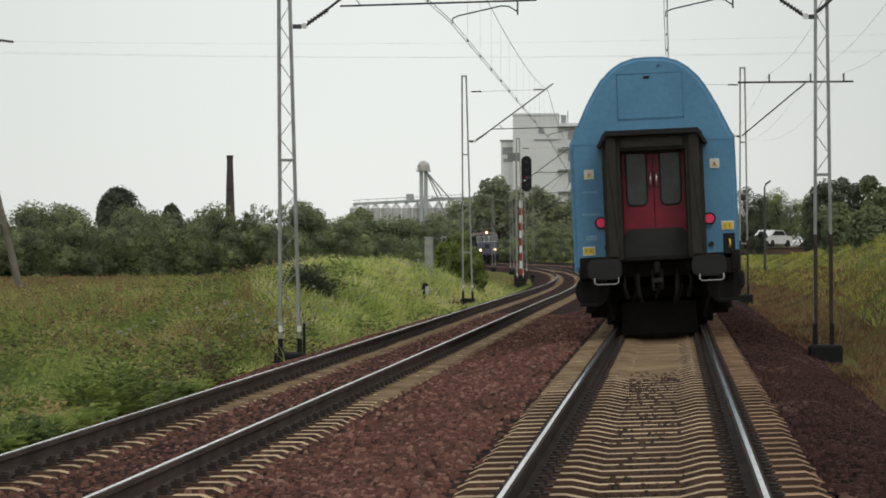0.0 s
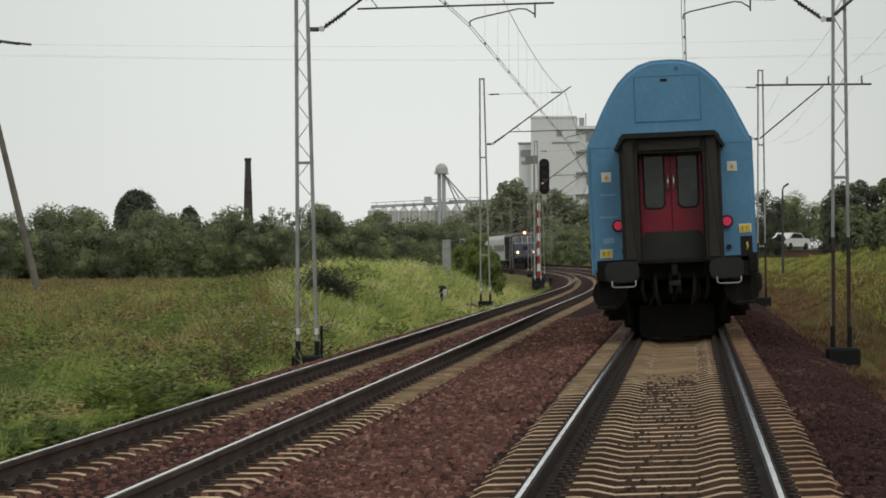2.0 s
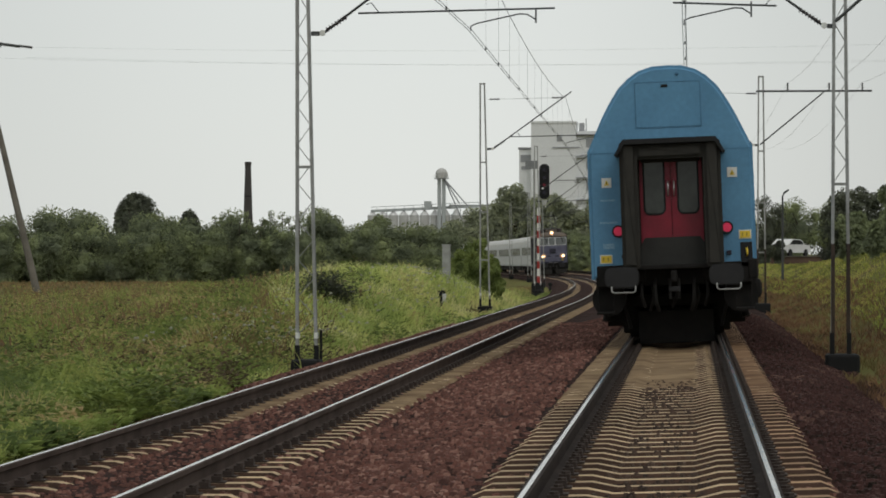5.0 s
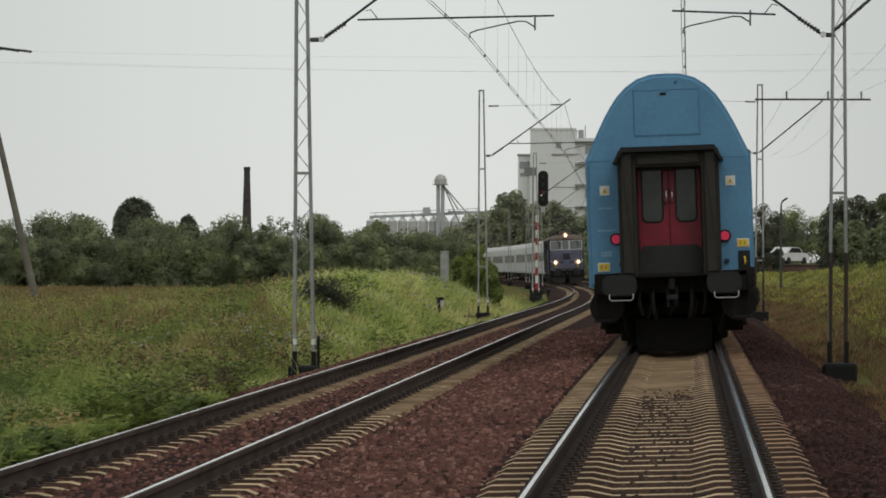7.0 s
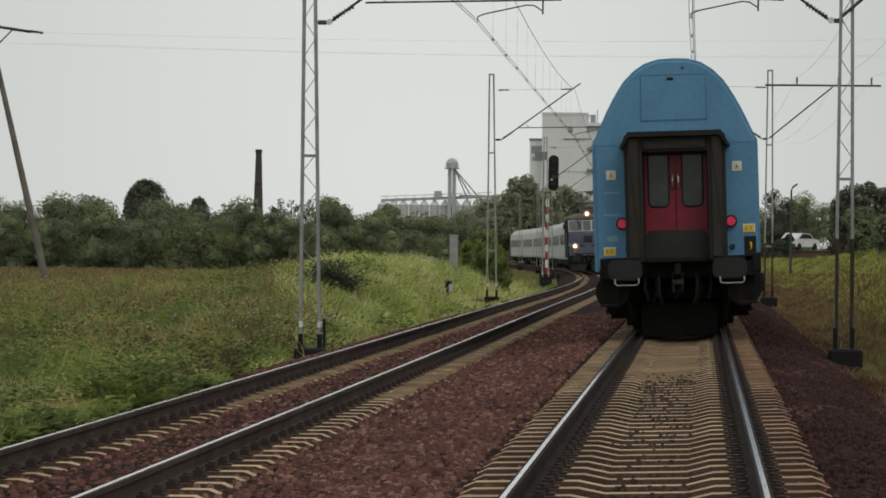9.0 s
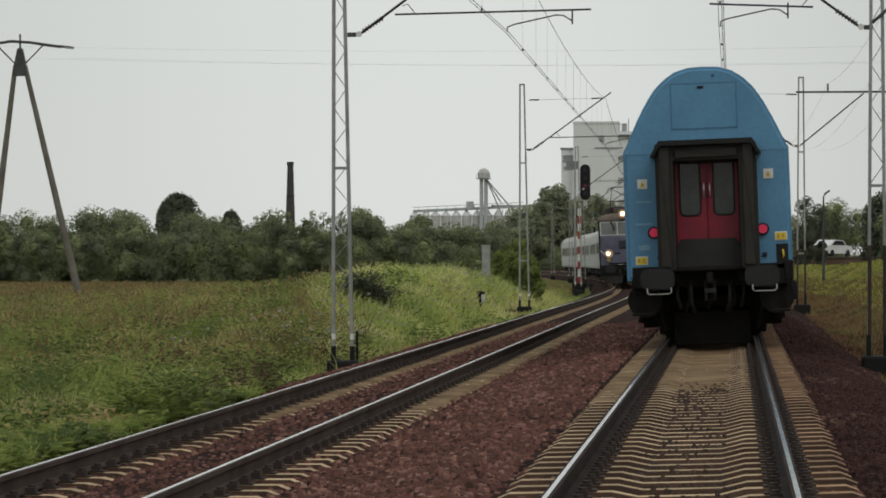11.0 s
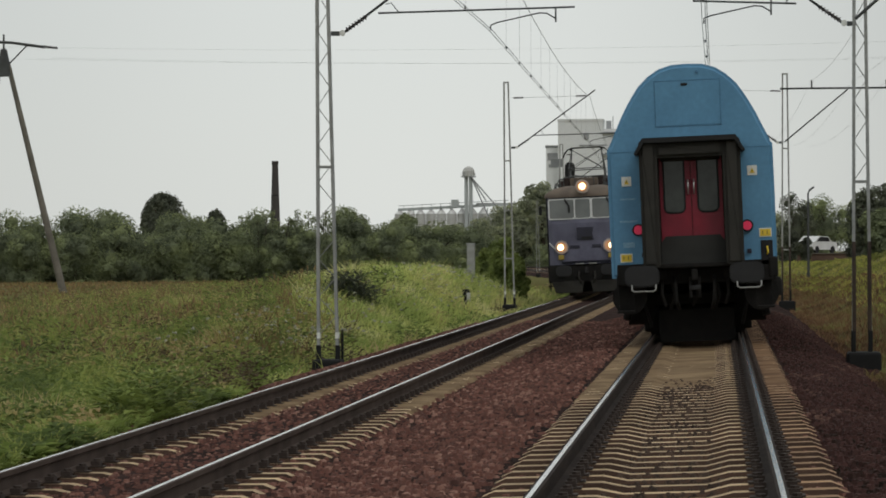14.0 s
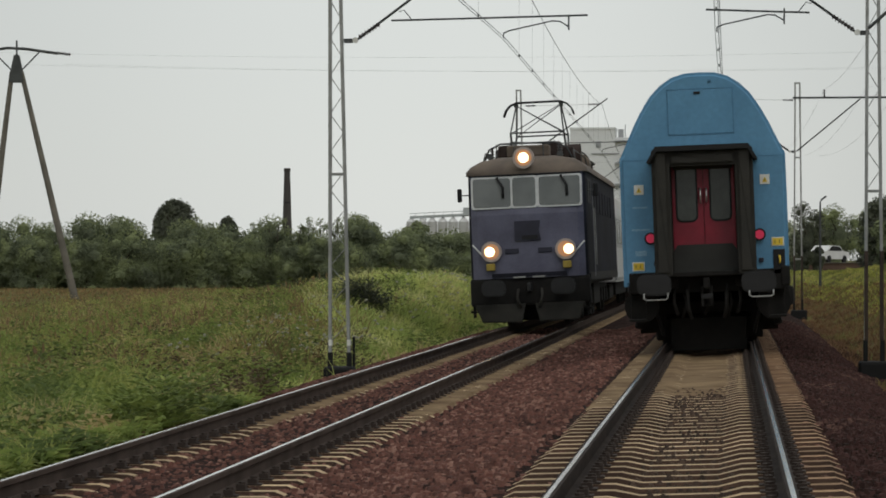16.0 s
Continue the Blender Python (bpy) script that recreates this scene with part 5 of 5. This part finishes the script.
        e = a + Vector((rng.uniform(-0.6, 0.6), rng.uniform(-0.4, 0.4), rng.uniform(0.1, 0.4)))
        rod(bm, a, e, 0.014, 5, 0.008)
        ends.append(e)
    part("stem", bm, "bark", t)
    v, f = leaf_cloud(rng, 150, [(*e, 0.26, 0.26, 0.20) for e in ends], 0.095)
    from_arrays("leaves", v, f, "leafA", t)



def vegetation():
    bushes = [tree_at(rng, "hedge_bush", pose(-60 - 6 * k, 236, -1.2), 4.6 + 0.3 * k, 5.6, "leafA", 0.105, 9500, "dense dark green bush in the long hedge", "bush", "hedge of bushes", 0.0, 18) for k in range(3)]
    # the hedge beyond the verge
    x, k = -64.0, 0
    while x < -17.5:
        for row, (dy, sc) in enumerate(((0, 0.95), (9, 1.18))):
            y = 228 + dy + rng.uniform(-2, 2)
            h = sc * rng.uniform(0.80, 1.02) * (1.0 if x < -40 else 0.95)
            xx = x + rng.uniform(-0.6, 0.6)
            c = copy_thing(bushes[k % 3], Matrix())
            c.matrix_basis = pose(xx, y, ground_z(xx, y) - 0.25, 0, 0, rng.uniform(0, 360)) @ Matrix.Diagonal((h, h, h, 1))
            k += 1
        x += rng.uniform(2.1, 2.9)
    # trees that stand above it
    for px, top, w, leaf in ((203, 324, 72, "leafD"), (297, 356, 36, "leafD"), (545, 360, 60, "leafA"), (110, 364, 74, "leafA"), (55, 372, 60, "leafA"), (640, 356 + 12, 50, "leafA"), (250, 362, 90, "leafA")):
        y = 262.0
        xx = (px - 1190) / 5200 * y + 0.24
        z = ground_z(xx, y)
        h = 1.43 + (434.6 - top) * y / 5200 - z + 0.2
        tree_at(rng, "round_tree", pose(xx, y, z - 0.2), h, w * y / 5200 * 1.25, leaf, 0.125, 11000 if leaf == "leafD" else 6500, "dark rounded tree rising above the hedge", "tree", "", 0.3, 16, leaf == "leafD")
    # young shoots that overtop the hedge before the chimney
    for k in range(15):
        px = 345 + k * 11 + rng.uniform(-4, 4)
        y = 232.0
        xx = (px - 1190) / 5200 * y + 0.24
        z = ground_z(xx, y)
        young_shoot(pose(xx, y, z - 0.1, 0, 0, rng.uniform(0, 360)), 1.43 + (434.6 - rng.uniform(360, 384)) * y / 5200 - z)
    # woods outside the curve, behind the oncoming train
    base = [tree_at(rng, "wood_tree", pose(-16 - 6 * k, 500, -1.8), 12.0 + k, 9.5, "leafB", 0.33, 6000, "tall dark broadleaf tree beyond the curve", "tree", "woods beyond the curve", 0.05, 20) for k in range(2)]
    for xx, y, h in ((-33, 520, 1.02), (-27.5, 515, 1.08), (-12, 500, 0.9), (-7, 505, 0.92), (-38, 545, 1.0), (-44, 560, 0.8), (-30, 530, 0.8), (-20, 515, 0.9), (-2, 500, 0.85), (4, 500, 0.8), (10, 500, 0.8), (-50, 570, 0.72), (-57, 580, 0.7)):
        c = copy_thing(base[len(bpy.data.objects) % 2], Matrix())
        c.matrix_basis = pose(xx, y, -2.2, 0, 0, rng.uniform(0, 360)) @ Matrix.Diagonal((h, h, h, 1))
    for px, y, h in ((925, 440, 0.8), (945, 450, 1.0), (965, 445, 0.9), (985, 455, 1.05), (1005, 450, 0.95), (1025, 455, 1.0), (1050, 450, 1.0), (900, 470, 0.9), (880, 480, 0.9)):
        xx = (px - 1190) / 5200 * y + 0.24
        c = copy_thing(bushes[int(px) % 3], Matrix())
        c.matrix_basis = pose(xx, y, ground_z(xx, y) - 0.3, 0, 0, rng.uniform(0, 360)) @ Matrix.Diagonal((h, h, h, 1))
    for k in range(13):
        y = 262 + k * 15
        xx = axis_x(y, 5.2 + rng.uniform(0, 1.6))
        h = rng.uniform(0.45, 0.72)
        c = copy_thing(bushes[k % 3], Matrix())
        c.matrix_basis = pose(xx, y, ground_z(xx, y) - 0.3, 0, 0, rng.uniform(0, 360)) @ Matrix.Diagonal((h, h, h, 1))
    tree_at(rng, "wood_tree", pose((884 - 1190) / 5200 * 505, 505, -1.8), 15.2, 8.0, "leafB", 0.33, 5200, "tall dark broadleaf tree beyond the curve", "tree", "woods beyond the curve", 0.3, 16)
    # bush by the second mast, and the low ones on the mound
    for xx, y, h, w, leaf in ((-9.05, 128, 2.6, 1.7, "leafC"), (-8.3, 127, 2.0, 1.1, "leafC"), (-9.9, 131, 1.9, 1.5, "leafC")):
        tree_at(rng, "verge_bush", pose(xx, y, ground_z(xx, y) - 0.1), h, w, leaf, 0.085, 3600, "leafy wild bush on the grassy verge", "bush", "", 0.0, 12)
    # trees on the bank
    for px, y, top, w, leaf in ((1330, 275, 336, 60, "leafD"), (1385, 280, 345, 70, "leafA"), (1450, 150, 328, 80, "leafD"), (1500, 140, 326, 70, "leafD"), (1545, 130, 322, 60, "leafA"), (1440, 270, 338, 60, "leafA"), (1480, 125, 372, 75, "leafA"), (1540, 105, 380, 80, "leafA"), (1600, 110, 340, 90, "leafA"), (1650, 110, 330, 90, "leafA"), (1360, 285, 352, 70, "leafA"), (1320, 300, 372, 70, "leafD"), (1370, 305, 368, 80, "leafD"), (1425, 300, 372, 80, "leafD"), (1465, 290, 360, 70, "leafD"), (1322, 243, 404, 30, "leafD"), (1344, 244, 416, 22, "leafD")):
        xx = (px - 1190) / 5200 * y + 0.24
        z = ground_z(xx, y)
        h = 1.43 + (434.6 - top) * y / 5200 - z + 0.3
        tree_at(rng, "bank_tree", pose(xx, y, z - 0.2), h, w * y / 5200 * 1.15, leaf, 0.10, 5200, "green tree growing on the grassy bank", "tree", "trees on the bank", 0.05, 14)


vegetation()


def blades(count, area, height, width, rng, lean=0.35, crossed=False):
    """Bent blades over the land, from an area function that gives x, y and a length factor."""
    v, f = [], []
    for i in range(count):
        x, y, k = area(rng)
        z = ground_z(x, y) - 0.02
        h = height * k * rng.uniform(0.6, 1.25)
        a = rng.uniform(0, math.pi * 2)
        dx, dy = math.cos(a) * width, math.sin(a) * width
        l, b = h * lean * rng.uniform(0.2, 1.4), rng.uniform(0, math.pi * 2)
        lx, ly = math.cos(b) * l, math.sin(b) * l
        n = len(v)
        v += [(x - dx, y - dy, z), (x + dx, y + dy, z), (x + lx * 0.35 + dx * 0.8, y + ly * 0.35 + dy * 0.8, z + h * 0.6), (x + lx * 0.35 - dx * 0.8, y + ly * 0.35 - dy * 0.8, z + h * 0.6), (x + lx, y + ly, z + h * 0.97)]
        f += [(n, n + 1, n + 2, n + 3), (n + 3, n + 2, n + 4)]
    return v, f


FEET = [(axis_x(y, lat), y) for y, lat, h in LEFT_MASTS + RIGHT_MASTS]


def by_mast(x, y):
    """The trodden patch round a mast's foot."""
    return any(abs(x - mx) < 0.5 and (-3.2 if my < 100 else -7.0) < y - my < 0.6 for mx, my in FEET)


def verge_area(r, y0=14, y1=174, bend=1.35):
    """The verge on the side of the second track, closer together towards the near end."""
    while True:
        y = y0 + (y1 - y0) * r.uniform(0, 1) ** bend
        lo = max(-0.235 * y - 2.0, -30)
        c = axis_x(y, -SPACING - 1.45 - 0.75 * smooth(36, 50, y))
        if lo > c - 0.5:
            lo = c - 1.5
        x = c + (lo - c) * r.uniform(0, 1)
        if not by_mast(x, y):
            break
    edge = smooth(0, 1.8, c - x)
    return x, y, (0.42 + 0.58 * edge) * (0.7 + 0.75 * (noise.noise((x * 0.8, y * 0.3, 5)) + 0.5))


def mound_area(r):
    """The lighter meadow on the side of the tracks."""
    while True:
        x, y, k = verge_area(r, 40, 150, 1.0)
        if x > -0.128 * y - 0.6 + 2.0 * noise.noise((x * 0.5, y * 0.15, 3)):
            return x, y, k


def russet_area(r):
    """Ripe grass towards the field."""
    while True:
        x, y, k = verge_area(r, 48, 165, 1.0)
        if x < -0.118 * y and noise.noise((x * 0.45, y * 0.12, 11)) > -0.08:
            return x, y, k


def field_area(r):
    y = r.uniform(150, 226)
    return r.uniform(-60, axis_x(y, -SPACING - 3)), y, 0.5


def tall_area(r):
    """Scattered stands of taller weeds."""
    while True:
        x, y, k = verge_area(r, 24, 100, 1.2)
        if noise.noise((x * 0.55, y * 0.22, 21)) > 0.22:
            return x, y, 0.9


def nettle_area(r):
    return -9.72 + r.normal() * 0.24, 80 + r.normal() * 0.5, 1.0


def dock_area(r):
    """Brown dock and sorrel standing in loose groups."""
    while True:
        x, y, k = verge_area(r, 40, 150, 1.1)
        if x < -0.105 * y and noise.noise((x * 0.5, y * 0.16, 33)) > 0.2:
            return x, y, 1.0


def outer_area(r):
    """Thinner cover past the stretch that the line's mouth shows."""
    y = r.uniform(-18, 70)
    if r.uniform() < 0.6:
        return axis_x(max(y, 0), -SPACING - 2.2) - r.uniform(0, 16), y, 0.9
    return 4.4 + r.uniform(0, 9), y, 0.5


def bank_area(r):
    y = 36 + 190 * r.uniform(0, 1) ** 1.4
    c = axis_x(y, 4.5)
    return c + 9.0 * r.uniform(0, 1), y, 0.8


def bank_foot(r):
    y = 30 + 150 * r.uniform(0, 1) ** 1.4
    c = axis_x(y, 2.75)
    x = c + 2.9 * r.uniform(0, 1)
    return (x if not by_mast(x, y) else c + 2.9), y, 0.8


def weed_clumps(count, area, size, leaf, rng, leaves=26):
    """Leafy weed clumps: curved lance-shaped leaves round each stem."""
    v, f = [], []
    for i in range(count):
        x, y, k = area(rng)
        z = ground_z(x, y)
        h = size * k * rng.uniform(0.6, 1.3)
        r = h * rng.uniform(0.35, 0.6)
        ang = rng.uniform(0, 6.28, leaves)
        rad = r * np.sqrt(rng.uniform(0, 1, leaves))
        zz = z + h * rng.uniform(0.15, 1.0, leaves) * (1 - 0.5 * (rad / r) ** 2)
        for a, q, w in zip(ang, rad, zz):
            px, py = x + q * math.cos(a), y + q * math.sin(a)
            b = a + rng.uniform(-1.2, 1.2)
            l = leaf * rng.uniform(0.6, 1.5)
            cx, cy = math.cos(b), math.sin(b)
            wx, wy = -cy * l * 0.24, cx * l * 0.24
            up = l * rng.uniform(-0.2, 0.7)
            n = len(v)
            v += [(px, py, w), (px + cx * l * 0.5 + wx, py + cy * l * 0.5 + wy, w + up * 0.7), (px + cx * l, py + cy * l, w + up * 0.6), (px + cx * l * 0.5 - wx, py + cy * l * 0.5 - wy, w + up * 0.7)]
            f.append((n, n + 1, n + 2, n + 3))
    return v, f


def build_grass():
    v, f = weed_clumps(5800, verge_area, 0.50, 0.13, rng, 34)
    tagged(from_arrays("verge_weeds", v, f, "weeds"), "leafy green weeds overgrowing the railway verge", "weeds", kind="stuff")
    v, f = weed_clumps(640, tall_area, 0.80, 0.12, rng, 46)
    tagged(from_arrays("tall_weeds", v, f, "weedsdark"), "taller deep green weeds standing in clumps on the verge", "weeds", kind="stuff")
    v, f = weed_clumps(420, dock_area, 0.72, 0.10, rng, 44)
    tagged(from_arrays("dock_weeds", v, f, "dock"), "brown seeding dock plants among the grass", "weeds", kind="stuff")
    v, f = blades(40000, verge_area, 0.52, 0.012, rng, 0.6)
    tagged(from_arrays("verge_grass", v, f, "grass"), "long tangled green grass on the railway verge", "grass", kind="stuff")
    v, f = blades(30000, mound_area, 0.50, 0.018, rng, 0.7)
    tagged(from_arrays("mound_grass", v, f, "palegrass"), "pale yellow-green meadow grass on the mound", "grass", kind="stuff")
    v, f = weed_clumps(170, nettle_area, 0.98, 0.09, rng, 60)
    tagged(from_arrays("nettle_patch", v, f, "leafD"), "dark patch of tall nettles in the grass", "weeds", kind="stuff")
    v, f = blades(30000, outer_area, 0.5, 0.016, rng, 0.6)
    tagged(from_arrays("outer_grass", v, f, "grass"), "long green grass beside the railway", "grass", kind="stuff")
    v, f = blades(14000, russet_area, 0.52, 0.018, rng, 0.6)
    tagged(from_arrays("russet_grass", v, f, "rustgrass"), "ripe russet grass towards the field", "grass", kind="stuff")
    v, f = blades(9000, field_area, 0.35, 0.05, rng)
    tagged(from_arrays("field_stubble", v, f, "rustgrass"), "dry brown stubble field before the hedge", "grass", kind="stuff")
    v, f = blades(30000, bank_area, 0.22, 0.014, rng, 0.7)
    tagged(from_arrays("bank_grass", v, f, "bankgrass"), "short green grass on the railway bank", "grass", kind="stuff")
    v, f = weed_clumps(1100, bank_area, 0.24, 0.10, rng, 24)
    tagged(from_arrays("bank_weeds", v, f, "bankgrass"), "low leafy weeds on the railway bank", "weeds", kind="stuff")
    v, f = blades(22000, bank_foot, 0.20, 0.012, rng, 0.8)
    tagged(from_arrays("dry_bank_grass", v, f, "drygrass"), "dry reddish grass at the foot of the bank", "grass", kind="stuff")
    # seed heads on tall stalks
    v, f = [], []
    for i in range(2600):
        y = 50 + 110 * rng.uniform(0, 1)
        c = axis_x(y, -SPACING - 4.0)
        x = c + (max(-0.235 * y - 2, -30) - c) * rng.uniform(0.25, 1)
        if noise.noise((x * 0.3, y * 0.12, 9)) < 0.12:
            continue
        z = ground_z(x, y)
        h = rng.uniform(0.5, 0.9)
        a = rng.uniform(0, 6.28)
        dx, dy = 0.024 * math.cos(a), 0.024 * math.sin(a)
        n = len(v)
        lx, ly = rng.uniform(-0.16, 0.16), rng.uniform(-0.12, 0.12)
        v += [(x - dx * 0.2, y - dy * 0.2, z), (x + dx * 0.2, y + dy * 0.2, z), (x + lx, y + ly, z + h * 0.75), (x + lx - dx, y + ly - dy, z + h * 0.87), (x + lx + dx, y + ly + dy, z + h * 0.87), (x + lx * 1.3, y + ly * 1.3, z + h)]
        f += [(n, n + 1, n + 2), (n + 2, n + 4, n + 5, n + 3)]
    tagged(from_arrays("seed_heads", v, f, "seed"), "brown grass seed heads on tall stalks", "grass", kind="stuff")
    # pale umbels, most of them on the mound
    v, f = [], []
    for i in range(320):
        y = rng.uniform(56, 125)
        c = axis_x(y, -SPACING - 3.2)
        x = c - rng.uniform(0.2, 3.2)
        z = ground_z(x, y) + rng.uniform(0.35, 0.6)
        for k in range(4):
            a, r = rng.uniform(0, 6.28), rng.uniform(0, 0.05)
            px, py, pz = x + r * math.cos(a), y + r * math.sin(a), z + rng.uniform(-0.02, 0.02)
            n = len(v)
            v += [(px - 0.034, py, pz), (px, py - 0.034, pz + 0.025), (px + 0.034, py, pz), (px, py + 0.034, pz + 0.035)]
            f.append((n, n + 1, n + 2, n + 3))
    tagged(from_arrays("umbel_flowers", v, f, "flower"), "small pale umbel flowers among the grass", "flowers", kind="stuff")


build_grass()


# ---- beyond the bank ----
def low_terrace():
    """A low brown wall with a coping, on whose level ground the car stands."""
    t = thing("terrace_wall", Matrix.Translation((9.4, 250.5, 0.2)), "low brown terrace wall behind the railway bank", "wall")
    part("wall_body", box(B(), (0, 0, 0.46), (6.6, 7.0, 0.92), 0.03), "terrace", t)
    part("coping", box(B(), (0, -3.48, 0.93), (6.7, 0.3, 0.07), 0.015), "pole", t)


low_terrace()


def parked_car():
    t = thing("parked_car", pose(8.6, 250.0, 1.13, 0, 0, 238), "white parked car on the terrace behind the bank", "car")
    prof = [(-2.1, 0.30), (-2.12, 0.72), (-1.95, 0.92), (-1.1, 1.0), (-0.55, 1.42), (0.85, 1.46), (1.6, 1.0), (2.05, 0.92), (2.12, 0.6), (2.08, 0.30)]
    bm = prism(B(), prof, -0.82, 0.82, 0.06)
    part("body", bm, "carpaint", t)
    for sy in (-1, 1):
        part("side_window", prism(B(), [(-0.95, 1.0), (-0.5, 1.36), (0.78, 1.39), (1.35, 1.0)], sy * 0.822, sy * 0.834), "black", t)
        for xx in (-1.3, 1.3):
            part("wheel", rod(B(), (xx, sy * 0.70, 0.31), (xx, sy * 0.86, 0.31), 0.31, 20), "black", t)


parked_car()


def street_lamp():
    y = 150.0
    x = (1352 - 1190) / 5200 * y + 0.24
    z = ground_z(x, y)
    top = 1.43 + (434.6 - 334) * y / 5200 - z
    t = thing("street_lamp", Matrix.Translation((x, y, z)), "thin concrete lamp post with a tilted lantern", "street lamp")
    part("pole", rod(B(), (0, 0, -0.2), (0, 0, top), 0.075, 10, 0.045), "tube", t)
    part("arm", rod(B(), (0, 0, top), (0.08, 0, top + 0.1), 0.03, 8), "tube", t)
    part("lantern", box(B(), (0.17, 0, top + 0.2), (0.34, 0.14, 0.10), 0.03, Matrix.Rotation(radians(-35), 4, "Y")), "tube", t)


street_lamp()


# ---- loose ballast, last for its count ----
def ballast_stones():
    shape = [(-1, -1, -0.6), (1, -0.8, -0.6), (0.9, 1, -0.5), (-0.8, 0.9, -0.6), (-0.5, -0.6, 0.7), (0.6, -0.4, 0.8), (0.4, 0.6, 0.6), (-0.6, 0.5, 0.8)]
    fc = [(4, 5, 6, 7), (0, 1, 5, 4), (1, 2, 6, 5), (2, 3, 7, 6), (3, 0, 4, 7)]
    sh = np.array(shape)
    for name, mt, lo, hi, count, label in (("loose_ballast", "stones", -SPACING - 2.3, 1.22, 82000, "reddish crushed stones of the track bed"), ("centre_ballast", "dullstones", -0.62, 0.62, 19000, "dark stones lying between the rails"), ("sooty_ballast", "shadedstones", 1.22, 3.2, 26000, "dark crushed stones of the ballast shoulder, shade in their colour")):
        v, f = [], []
        behind = int(count * 0.16)
        for i in range(count + behind):
            y = 11 + 70 * rng.uniform(0, 1) ** 1.9 if i < count else rng.uniform(-14, 11)
            x = rng.uniform(lo, hi)
            if 11 < y < 30 and (x < -0.25 * y - 0.2 or x > 0.10 * y + 0.6):
                continue
            centre = mt == "dullstones"
            if not centre and abs(x) < 0.66:
                continue
            if centre and y < 30 and rng.uniform() < 0.55:
                continue
            if centre and y + 1.5 * noise.noise((x * 4, y, 7)) > 38.0:
                continue
            s = rng.uniform(0.011, 0.025) if centre else rng.uniform(0.016, 0.038)
            a = rng.uniform(0, 6.28)
            ca, sa = math.cos(a), math.sin(a)
            on_right, on_left = abs(x) < 1.33, abs(x + SPACING) < 1.33
            z = ground_z(x, y)
            if on_right or on_left:
                xr = x if on_right else x + SPACING
                q = (y - 6.0) / 0.6
                over = abs(q - round(q)) < 0.25
                waist = on_left and abs(xr) < 0.36
                if over and not waist and not (on_right and abs(xr) < 0.42 and noise.noise((x * 3, y * 0.5, 2)) > -0.05 and rng.uniform() < 0.08 + 0.82 * smooth(31.5, 34, y)):
                    continue
                if on_right and y > 38.2:
                    continue
                z = (-0.235 if on_right else (-0.212 if waist else -0.226) - LEFT_DROP) + rng.uniform(-0.025, 0.01) + (0.033 * xr if on_right else 0.0)
            p = sh * s * rng.uniform(0.7, 1.2, 3)
            n = len(v)
            v += [(x + q_[0] * ca - q_[1] * sa, y + q_[0] * sa + q_[1] * ca, z + q_[2] + s * 0.3) for q_ in p]
            f += [tuple(k + n for k in q_) for q_ in fc]
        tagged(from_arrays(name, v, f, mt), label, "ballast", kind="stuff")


ballast_stones()
motions()
